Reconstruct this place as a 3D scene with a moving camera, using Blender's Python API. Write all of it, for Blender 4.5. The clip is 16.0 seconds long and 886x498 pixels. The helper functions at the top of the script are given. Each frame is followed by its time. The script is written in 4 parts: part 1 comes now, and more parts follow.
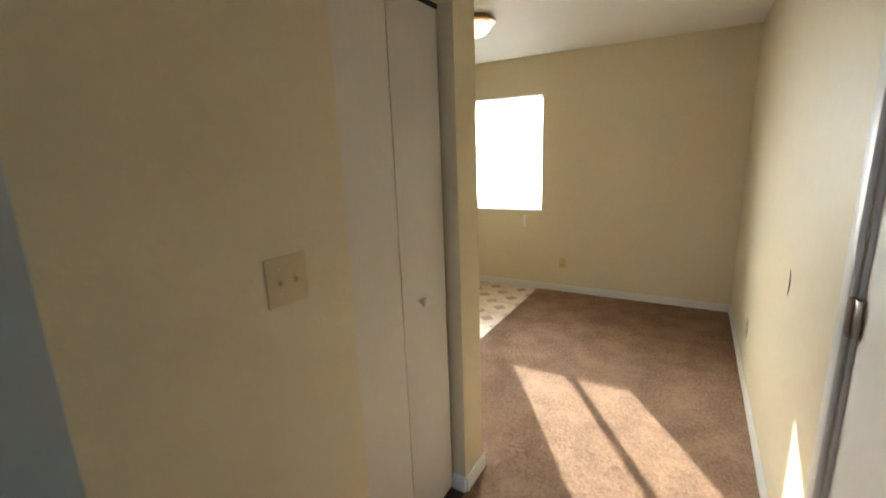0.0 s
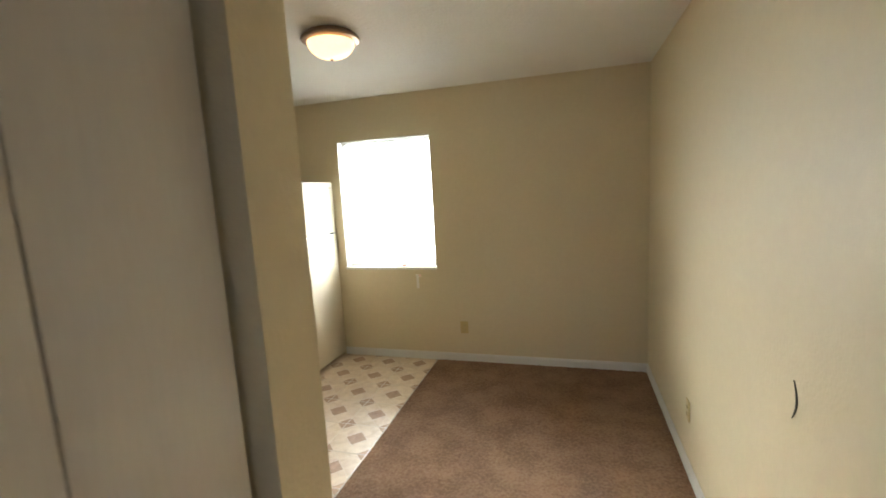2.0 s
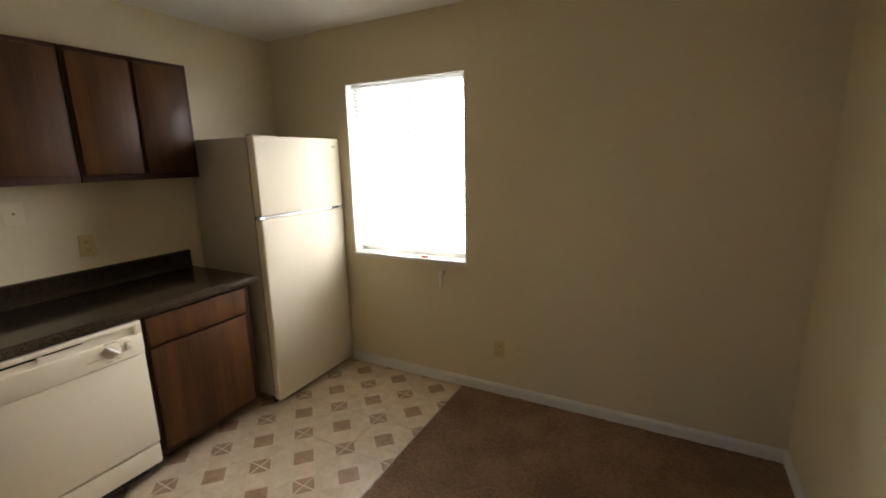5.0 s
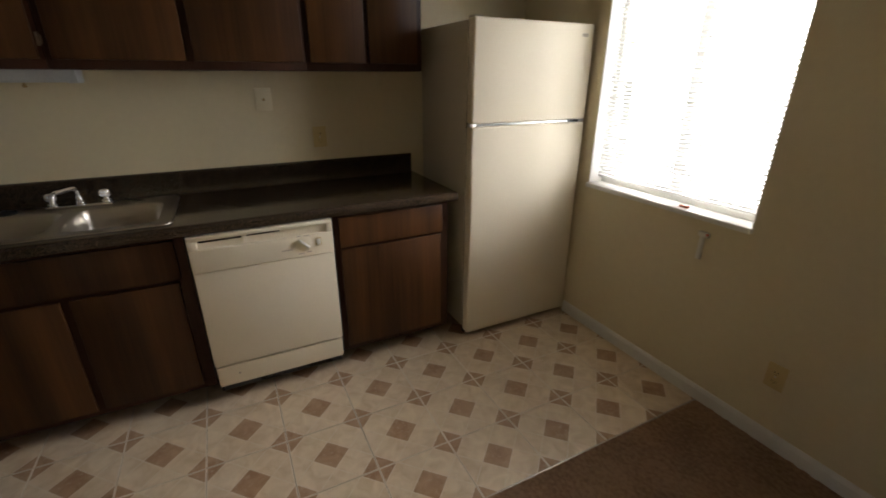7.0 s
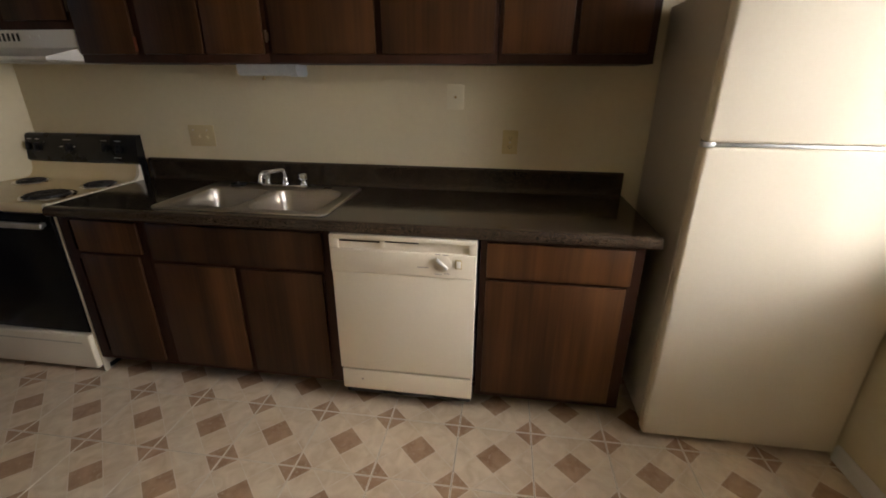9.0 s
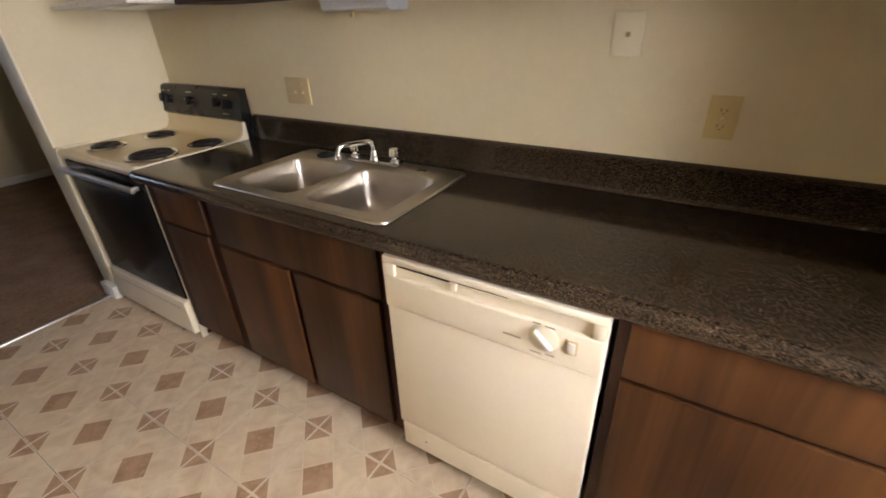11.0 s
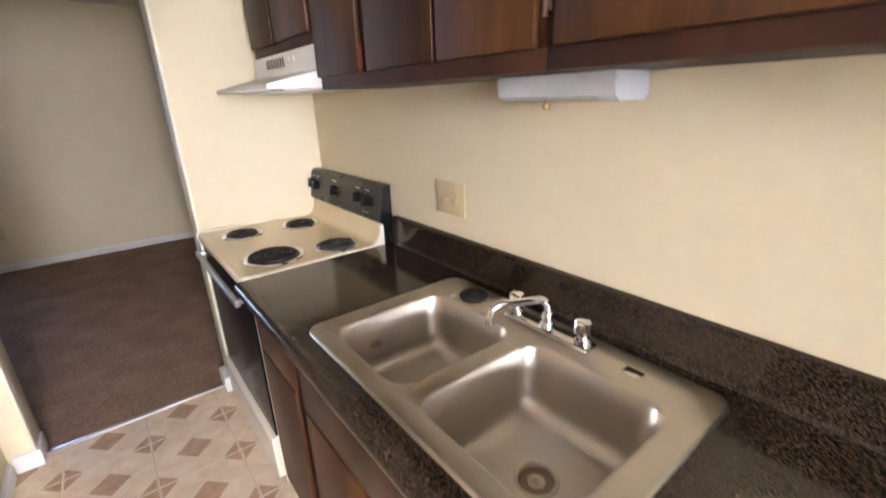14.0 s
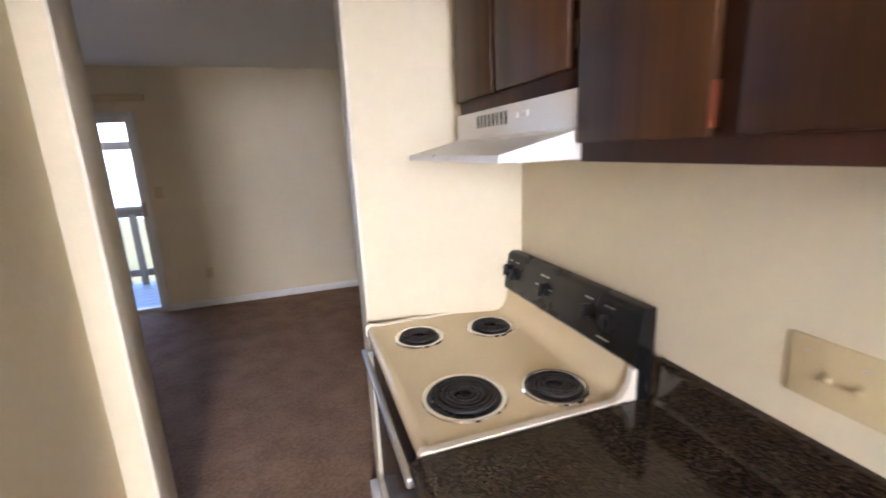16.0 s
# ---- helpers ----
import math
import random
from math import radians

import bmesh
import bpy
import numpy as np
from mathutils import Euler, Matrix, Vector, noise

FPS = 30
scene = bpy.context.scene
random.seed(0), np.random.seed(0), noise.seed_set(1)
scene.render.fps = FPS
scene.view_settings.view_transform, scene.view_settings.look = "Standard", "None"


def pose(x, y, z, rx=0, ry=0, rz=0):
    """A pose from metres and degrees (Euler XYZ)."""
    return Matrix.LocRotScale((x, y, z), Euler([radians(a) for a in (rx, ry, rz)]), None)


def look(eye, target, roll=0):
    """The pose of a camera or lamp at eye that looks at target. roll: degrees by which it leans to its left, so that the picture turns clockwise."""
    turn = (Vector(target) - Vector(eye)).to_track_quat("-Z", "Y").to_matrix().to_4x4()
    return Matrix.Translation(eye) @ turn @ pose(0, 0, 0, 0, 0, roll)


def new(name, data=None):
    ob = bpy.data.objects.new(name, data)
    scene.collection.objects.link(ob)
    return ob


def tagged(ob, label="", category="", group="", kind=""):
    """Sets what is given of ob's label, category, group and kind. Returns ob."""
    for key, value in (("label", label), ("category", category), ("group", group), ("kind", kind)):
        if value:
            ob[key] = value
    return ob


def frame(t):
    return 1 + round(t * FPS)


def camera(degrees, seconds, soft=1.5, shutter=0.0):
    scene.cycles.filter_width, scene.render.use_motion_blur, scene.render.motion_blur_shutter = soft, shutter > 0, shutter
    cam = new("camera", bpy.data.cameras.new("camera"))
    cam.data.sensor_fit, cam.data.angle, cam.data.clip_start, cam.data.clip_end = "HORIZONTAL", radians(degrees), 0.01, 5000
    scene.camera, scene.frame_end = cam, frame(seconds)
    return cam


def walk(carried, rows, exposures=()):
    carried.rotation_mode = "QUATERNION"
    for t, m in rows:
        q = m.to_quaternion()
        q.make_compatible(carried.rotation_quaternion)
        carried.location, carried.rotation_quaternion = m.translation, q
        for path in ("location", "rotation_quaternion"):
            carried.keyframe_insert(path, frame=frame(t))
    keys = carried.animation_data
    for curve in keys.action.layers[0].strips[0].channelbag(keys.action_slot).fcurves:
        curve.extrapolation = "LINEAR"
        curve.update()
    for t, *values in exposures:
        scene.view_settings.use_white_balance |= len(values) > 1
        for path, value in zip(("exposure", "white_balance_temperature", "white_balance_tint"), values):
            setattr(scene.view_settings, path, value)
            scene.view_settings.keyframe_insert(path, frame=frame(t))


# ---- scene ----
cam = camera(91.5, 16.0, 1.7, 0.35)
PATH = [
    (0, (0.513, 0.417, 1.559), (-0.477, 2.099, 1.123), -2.1),
    (0.5, (0.428, 0.623, 1.599), (-0.505, 2.369, 1.312), -2.3),
    (1, (0.379, 0.78, 1.617), (-0.455, 2.585, 1.396), -2.8),
    (1.5, (0.333, 0.985, 1.614), (-0.363, 2.842, 1.357), -2.3),
    (2, (0.286, 1.253, 1.621), (-0.287, 3.15, 1.347), -3.2),
    (2.5, (0.279, 1.423, 1.618), (-0.159, 3.349, 1.303), -2.9),
    (3, (0.347, 1.707, 1.625), (-0.113, 3.63, 1.322), -1.6),
    (3.2, (0.375, 1.792, 1.588), (-0.109, 3.71, 1.294), -1.6),
    (5.3, (0.241, 2.621, 1.596), (-0.843, 4.242, 1.15), -1.0),
    (5.5, (0.243, 2.709, 1.572), (-0.974, 4.231, 1.123), -0.7),
    (6, (0.205, 2.85, 1.543), (-1.259, 4.093, 0.985), -1.6),
    (6.5, (0.101, 3.042, 1.513), (-1.474, 4.085, 0.857), -0.3),
    (7, (0.005, 3.141, 1.49), (-1.656, 3.971, 0.745), 0.1),
    (7.5, (-0.092, 3.259, 1.471), (-1.864, 3.764, 0.694), 0.5),
    (8, (-0.14, 3.382, 1.475), (-1.98, 3.58, 0.717), 0.4),
    (8.2, (-0.145, 3.444, 1.447), (-2.012, 3.533, 0.738), -0.4),
    (10.3, (-0.983, 3.699, 1.45), (-2.64, 3.014, 0.563), -0.0),
    (10.5, (-1.029, 3.696, 1.442), (-2.666, 2.957, 0.562), -0.6),
    (11, (-1.177, 3.627, 1.432), (-2.666, 2.686, 0.484), -2.2),
    (11.5, (-1.309, 3.577, 1.427), (-2.713, 2.525, 0.466), -2.5),
    (12, (-1.489, 3.568, 1.417), (-2.765, 2.378, 0.439), -1.2),
    (12.5, (-1.613, 3.551, 1.388), (-2.736, 2.251, 0.364), -2.6),
    (13, (-1.665, 3.449, 1.365), (-2.714, 2.073, 0.363), -3.9),
    (13.5, (-1.691, 3.249, 1.396), (-2.78, 1.84, 0.486), -3.2),
    (14, (-1.704, 3.089, 1.475), (-2.859, 1.597, 0.812), -2.0),
    (14.5, (-1.717, 2.987, 1.526), (-2.883, 1.444, 1.018), -1.9),
    (15, (-1.757, 2.865, 1.568), (-2.825, 1.213, 1.205), -3.0),
    (15.5, (-1.823, 2.631, 1.575), (-2.717, 0.881, 1.206), -2.1),
    (16, (-1.803, 2.387, 1.548), (-2.405, 0.534, 1.098), -2.6),
]
EXPOSURES = [(0, 2.1, 5950, 6), (1.5, 1.9, 5950, 6), (3, 1.4, 6000, 8), (5.5, 0.72, 6250, 13), (7, 0.3, 6250, 13), (8.2, 0.4, 6250, 14),
             (10.3, 1.6, 6400, 18), (12.5, 2.05, 6250, 18), (14, 2.8, 5850, 21), (14.5, 2.85, 5750, 21), (16, 2.92, 5650, 23)]
walk(cam, [(t, look(eye, target, roll)) for t, eye, target, roll in PATH], EXPOSURES)

# ---- light ----
world = bpy.data.worlds.new("sky")
scene.world = world
world.use_nodes = True
wn = world.node_tree
sky = wn.nodes.new("ShaderNodeTexSky")
sky.sky_type, sky.sun_disc = "NISHITA", False
SUN_ELEV, SUN_TRAVEL = 23.0, Vector((0.542, -0.840, 0))
sky.sun_elevation = radians(SUN_ELEV)
sky.sun_rotation = math.atan2(-SUN_TRAVEL.x, -SUN_TRAVEL.y)
wn.links.new(sky.outputs[0], wn.nodes["Background"].inputs[0])
wn.nodes["Background"].inputs[1].default_value = 0.12

sun_data = bpy.data.lights.new("sun", "SUN")
sun_data.energy, sun_data.angle, sun_data.color = 5.0, radians(0.5), (1.0, 0.93, 0.82)
sun = new("sun", sun_data)
down = Vector((SUN_TRAVEL.x, SUN_TRAVEL.y, -math.tan(radians(SUN_ELEV))))
sun.matrix_basis = look(Vector((-5, 12, 6)), Vector((-5, 12, 6)) + down)


def area(name, eye, target, w, h, watts, colour):
    d = bpy.data.lights.new(name, "AREA")
    d.shape, d.size, d.size_y, d.energy, d.color = "RECTANGLE", w, h, watts, colour
    ob = new(name, d)
    ob.matrix_basis = look(Vector(eye), Vector(target))
    return ob


area("window_skylight", (-1.40, 5.36, 1.55), (-1.40, 0, 1.35), 1.05, 1.35, 42, (1.0, 0.98, 0.95))
area("balcony_skylight", (0.2, -5.2, 1.9), (0.1, -1.0, 0.2), 3.0, 2.6, 19, (0.42, 0.58, 1.0))


# ---- materials ----
def mat(name, colour, rough=0.5, metal=0.0, dark=None, scale=6.0, fine=90.0, amount=0.5, bump=0.1, bump_scale=200.0,
        stretch=(1, 1, 1), rough_var=0.06, distance=0.002, coat=0.0):
    """A surface whose colour wanders between two tones at two scales, with fine relief."""
    m = bpy.data.materials.new(name)
    m.use_nodes = True
    t = m.node_tree
    b = t.nodes["Principled BSDF"]
    b.inputs["Metallic"].default_value = metal
    b.inputs["Coat Weight"].default_value = coat
    dark = dark or tuple(c * 0.82 for c in colour)
    tc = t.nodes.new("ShaderNodeTexCoord")
    mp = t.nodes.new("ShaderNodeMapping")
    mp.inputs["Scale"].default_value = stretch
    t.links.new(tc.outputs["Object"], mp.inputs[0])
    n1, n2, n3 = (t.nodes.new("ShaderNodeTexNoise") for _ in range(3))
    for n, s, d in ((n1, scale, 4), (n2, fine, 3), (n3, bump_scale, 2)):
        n.inputs["Scale"].default_value, n.inputs["Detail"].default_value = s, d
        t.links.new(mp.outputs[0], n.inputs["Vector"])
    add = t.nodes.new("ShaderNodeMath")
    add.operation = "MULTIPLY_ADD"
    add.inputs[1].default_value = 0.5
    t.links.new(n2.outputs[0], add.inputs[0])
    half = t.nodes.new("ShaderNodeMath")
    half.operation = "MULTIPLY"
    half.inputs[1].default_value = 0.5
    t.links.new(n1.outputs[0], half.inputs[0])
    t.links.new(half.outputs[0], add.inputs[2])
    ramp = t.nodes.new("ShaderNodeMapRange")
    ramp.inputs[1].default_value, ramp.inputs[2].default_value = 0.5 - 0.22 / max(amount, 0.05) * 0.5, 0.5 + 0.22 / max(amount, 0.05) * 0.5
    t.links.new(add.outputs[0], ramp.inputs[0])
    mix = t.nodes.new("ShaderNodeMix")
    mix.data_type = "RGBA"
    mix.inputs[6].default_value, mix.inputs[7].default_value = (*dark, 1), (*colour, 1)
    t.links.new(ramp.outputs[0], mix.inputs[0])
    t.links.new(mix.outputs[2], b.inputs["Base Color"])
    rr = t.nodes.new("ShaderNodeMapRange")
    rr.inputs[3].default_value, rr.inputs[4].default_value = rough - rough_var, rough + rough_var
    t.links.new(n1.outputs[0], rr.inputs[0])
    t.links.new(rr.outputs[0], b.inputs["Roughness"])
    if bump:
        bp = t.nodes.new("ShaderNodeBump")
        bp.inputs["Strength"].default_value, bp.inputs["Distance"].default_value = bump, distance
        t.links.new(n3.outputs[0], bp.inputs["Height"])
        t.links.new(bp.outputs[0], b.inputs["Normal"])
    return m


PAINT = mat("cream_wall_paint", (0.69, 0.60, 0.40), 0.55, dark=(0.65, 0.56, 0.37), scale=1.5, fine=30, bump=0.33, bump_scale=80, distance=0.003)
CEIL = mat("textured_ceiling", (0.80, 0.78, 0.72), 0.85, dark=(0.75, 0.72, 0.65), scale=3, bump=0.7, bump_scale=55, distance=0.006)
WHITE = mat("white_gloss_paint", (0.74, 0.72, 0.68), 0.38, dark=(0.68, 0.66, 0.61), scale=5, bump=0.08, bump_scale=120)
LINING = mat("cream_gloss_paint", (0.74, 0.68, 0.54), 0.42, dark=(0.69, 0.63, 0.49), scale=5, bump=0.1, bump_scale=110)
DOORW = mat("white_door_paint", (0.68, 0.64, 0.58), 0.45, dark=(0.63, 0.59, 0.53), scale=3, bump=0.12, bump_scale=160, stretch=(1, 1, 0.15))
CARPET = mat("brown_cut_pile_carpet", (0.43, 0.265, 0.156), 0.95, dark=(0.26, 0.148, 0.083), scale=4.5, fine=60, amount=0.95, bump=1.0, bump_scale=260, distance=0.014)
BISQUE = mat("bisque_enamel", (0.78, 0.70, 0.55), 0.33, dark=(0.74, 0.66, 0.51), scale=3, bump=0.05, bump_scale=300)
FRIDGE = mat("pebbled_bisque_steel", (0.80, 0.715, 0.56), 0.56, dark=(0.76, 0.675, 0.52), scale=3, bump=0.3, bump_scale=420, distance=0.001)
# same bisque darkened: shade on the cabinet sides put into the colour
FRIDGE_SHADED = mat("pebbled_bisque_shaded", (0.50, 0.44, 0.34), 0.5, dark=(0.45, 0.39, 0.30), scale=3, bump=0.3, bump_scale=420, distance=0.001)
FRIDGE.node_tree.nodes["Principled BSDF"].inputs["Specular IOR Level"].default_value = 0.25
ALMOND = mat("almond_cooktop_enamel", (0.76, 0.62, 0.38), 0.22, dark=(0.72, 0.58, 0.34), scale=4, bump=0.02)
IVORY = mat("ivory_plastic", (0.60, 0.46, 0.21), 0.4, dark=(0.56, 0.43, 0.19), bump=0.02)
CREAMP = mat("cream_plastic", (0.58, 0.46, 0.25), 0.4, dark=(0.55, 0.43, 0.23), bump=0.02)
PLATE = mat("painted_over_plate", (0.73, 0.655, 0.46), 0.5, dark=(0.69, 0.61, 0.43), bump=0.05)
BLACK = mat("black_enamel", (0.012, 0.012, 0.013), 0.28, dark=(0.008, 0.008, 0.008), bump=0.03)
GLASSB = mat("black_oven_glass", (0.006, 0.006, 0.007), 0.22, dark=(0.004, 0.004, 0.004), bump=0.0, rough_var=0.02)
GLASSB.node_tree.nodes["Principled BSDF"].inputs["Specular IOR Level"].default_value = 0.15
COIL = mat("burner_coil_iron", (0.03, 0.026, 0.024), 0.55, dark=(0.015, 0.013, 0.012), bump=0.2, bump_scale=300)
CHROME = mat("chrome", (0.82, 0.82, 0.83), 0.09, 1.0, bump=0.0, rough_var=0.04)
STEEL = mat("brushed_stainless_steel", (0.62, 0.575, 0.51), 0.30, 1.0, dark=(0.53, 0.49, 0.43), scale=4, fine=160, bump=0.12, bump_scale=300, stretch=(1, 0.08, 1), rough_var=0.08, distance=0.0006)
ALU = mat("worn_aluminium", (0.72, 0.71, 0.69), 0.35, 1.0, bump=0.1)
HINGE = mat("tarnished_hinge_metal", (0.26, 0.20, 0.16), 0.42, 1.0, bump=0.1)
NICKEL = mat("brushed_nickel", (0.45, 0.38, 0.32), 0.3, 1.0, bump=0.05)
DARKGAP = mat("black_rubber", (0.01, 0.01, 0.01), 0.7, bump=0.1)
LAMPW = mat("white_diffuser_plastic", (0.60, 0.62, 0.63), 0.4, bump=0.03)
HOODW = mat("white_enamel", (0.80, 0.77, 0.71), 0.3, dark=(0.76, 0.73, 0.66), bump=0.03)
BRONZE = mat("bronzed_ring", (0.36, 0.25, 0.17), 0.3, 1.0, bump=0.05)
BRASS = mat("aged_brass", (0.45, 0.30, 0.13), 0.35, 1.0, bump=0.05)
BLIND = mat("white_vinyl_slat", (0.82, 0.82, 0.80), 0.45, bump=0.02)
bt = BLIND.node_tree
thin, both = bt.nodes.new("ShaderNodeBsdfTranslucent"), bt.nodes.new("ShaderNodeMixShader")
thin.inputs[0].default_value, both.inputs[0].default_value = (0.85, 0.85, 0.82, 1), 0.45
bt.links.new(bt.nodes["Principled BSDF"].outputs[0], both.inputs[1])
bt.links.new(thin.outputs[0], both.inputs[2])
bt.links.new(both.outputs[0], bt.nodes["Material Output"].inputs[0])
ORANGE = mat("orange_red_plastic", (0.75, 0.10, 0.03), 0.45, bump=0.02)
WEATHERED = mat("weathered_deck_wood", (0.24, 0.19, 0.15), 0.8, dark=(0.12, 0.09, 0.07), scale=6, bump=0.4, stretch=(4, 4, 0.5))
DECKB = mat("painted_deck_boards", (0.34, 0.37, 0.42), 0.6, dark=(0.26, 0.29, 0.34), scale=6, bump=0.3)
GROUND = mat("dry_lawn", (0.17, 0.16, 0.085), 0.95, dark=(0.09, 0.095, 0.045), scale=0.6, fine=12, bump=0.5, bump_scale=30)
GOUGE = mat("dark_wall_gouge", (0.10, 0.085, 0.06), 0.8, bump=0.2)


def wood_mat(name, light, dark, rough=0.42):
    """Dark walnut laminate with an upright grain; each piece of wood takes its own stretch of the grain."""
    m = bpy.data.materials.new(name)
    m.use_nodes = True
    t = m.node_tree
    b = t.nodes["Principled BSDF"]
    tc, info = t.nodes.new("ShaderNodeTexCoord"), t.nodes.new("ShaderNodeObjectInfo")
    off = t.nodes.new("ShaderNodeVectorMath")
    off.operation = "MULTIPLY_ADD"
    comb = t.nodes.new("ShaderNodeCombineXYZ")
    for i in range(3):
        t.links.new(info.outputs["Random"], comb.inputs[i])
    off.inputs[1].default_value = (7, 11, 5)
    t.links.new(comb.outputs[0], off.inputs[0])
    t.links.new(tc.outputs["Object"], off.inputs[2])
    tones = []
    for sc, st, det in ((1.0, (6.5, 6.5, 0.45), 4), (1.0, (70, 70, 2.0), 4), (1.0, (2.2, 2.2, 1.0), 2)):
        mp = t.nodes.new("ShaderNodeMapping")
        mp.inputs["Scale"].default_value = st
        t.links.new(off.outputs[0], mp.inputs[0])
        n = t.nodes.new("ShaderNodeTexNoise")
        n.inputs["Scale"].default_value, n.inputs["Detail"].default_value, n.inputs["Distortion"].default_value = sc, det, 0.6
        t.links.new(mp.outputs[0], n.inputs["Vector"])
        tones.append(n)
    a = t.nodes.new("ShaderNodeMath")
    a.operation = "ADD"
    less = t.nodes.new("ShaderNodeMath")
    less.operation = "MULTIPLY"
    less.inputs[1].default_value = 0.30
    t.links.new(tones[1].outputs[0], less.inputs[0])
    t.links.new(tones[0].outputs[0], a.inputs[0])
    t.links.new(less.outputs[0], a.inputs[1])
    ramp = t.nodes.new("ShaderNodeMapRange")
    ramp.inputs[1].default_value, ramp.inputs[2].default_value = 0.38, 0.95
    b.inputs["Specular IOR Level"].default_value = 0.22
    t.links.new(a.outputs[0], ramp.inputs[0])
    mix = t.nodes.new("ShaderNodeMix")
    mix.data_type = "RGBA"
    mix.inputs[6].default_value, mix.inputs[7].default_value = (*dark, 1), (*light, 1)
    t.links.new(ramp.outputs[0], mix.inputs[0])
    hue = t.nodes.new("ShaderNodeHueSaturation")
    val = t.nodes.new("ShaderNodeMapRange")
    val.inputs[3].default_value, val.inputs[4].default_value = 0.78, 1.2
    t.links.new(info.outputs["Random"], val.inputs[0])
    t.links.new(val.outputs[0], hue.inputs["Value"])
    t.links.new(mix.outputs[2], hue.inputs["Color"])
    t.links.new(hue.outputs[0], b.inputs["Base Color"])
    rr = t.nodes.new("ShaderNodeMapRange")
    rr.inputs[3].default_value, rr.inputs[4].default_value = rough - 0.1, rough + 0.1
    t.links.new(tones[2].outputs[0], rr.inputs[0])
    t.links.new(rr.outputs[0], b.inputs["Roughness"])
    bp = t.nodes.new("ShaderNodeBump")
    bp.inputs["Strength"].default_value, bp.inputs["Distance"].default_value = 0.25, 0.0008
    t.links.new(tones[1].outputs[0], bp.inputs["Height"])
    t.links.new(bp.outputs[0], b.inputs["Normal"])
    return m


WOOD = wood_mat("walnut_laminate", (0.118, 0.049, 0.0150), (0.020, 0.0078, 0.004))
FRAMEW = wood_mat("dark_walnut_frame", (0.070, 0.026, 0.013), (0.026, 0.010, 0.006), 0.5)
RAWEDGE = wood_mat("worn_red_edge", (0.22, 0.055, 0.02), (0.12, 0.03, 0.012), 0.5)


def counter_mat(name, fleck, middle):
    """Black-brown speckled laminate with flecks of the given tones."""
    m = bpy.data.materials.new(name)
    m.use_nodes = True
    t = m.node_tree
    b = t.nodes["Principled BSDF"]
    tc = t.nodes.new("ShaderNodeTexCoord")
    vo = t.nodes.new("ShaderNodeTexVoronoi")
    vo.inputs["Scale"].default_value = 470
    n1, n2 = t.nodes.new("ShaderNodeTexNoise"), t.nodes.new("ShaderNodeTexNoise")
    n1.inputs["Scale"].default_value, n1.inputs["Detail"].default_value = 250, 3
    n2.inputs["Scale"].default_value, n2.inputs["Detail"].default_value = 9, 4
    for n in (vo, n1, n2):
        t.links.new(tc.outputs["Object"], n.inputs["Vector"])
    sep = t.nodes.new("ShaderNodeSeparateColor")
    t.links.new(vo.outputs["Color"], sep.inputs[0])
    a = t.nodes.new("ShaderNodeMath")
    a.operation = "MULTIPLY_ADD"
    a.inputs[1].default_value = 0.55
    t.links.new(sep.outputs[0], a.inputs[0])
    t.links.new(n1.outputs[0], a.inputs[2])
    ramp = t.nodes.new("ShaderNodeValToRGB")
    e = ramp.color_ramp.elements
    e[0].position, e[0].color = 0.70, (0.013, 0.010, 0.008, 1)
    e[1].position, e[1].color = 1.0, (*fleck, 1)
    mid = ramp.color_ramp.elements.new(0.88)
    mid.color = (*middle, 1)
    t.links.new(a.outputs[0], ramp.inputs[0])
    t.links.new(ramp.outputs[0], b.inputs["Base Color"])
    rr = t.nodes.new("ShaderNodeMapRange")
    rr.inputs[3].default_value, rr.inputs[4].default_value = 0.07, 0.17
    t.links.new(n2.outputs[0], rr.inputs[0])
    t.links.new(rr.outputs[0], b.inputs["Roughness"])
    return m


COUNTER = counter_mat("speckled_dark_laminate", (0.084, 0.053, 0.029), (0.033, 0.022, 0.014))
# flecks lightened for wear and for the light the rolled edge catches
NOSING = counter_mat("worn_lit_laminate_nosing", (0.118, 0.076, 0.043), (0.052, 0.035, 0.023))
TILE = 0.3155


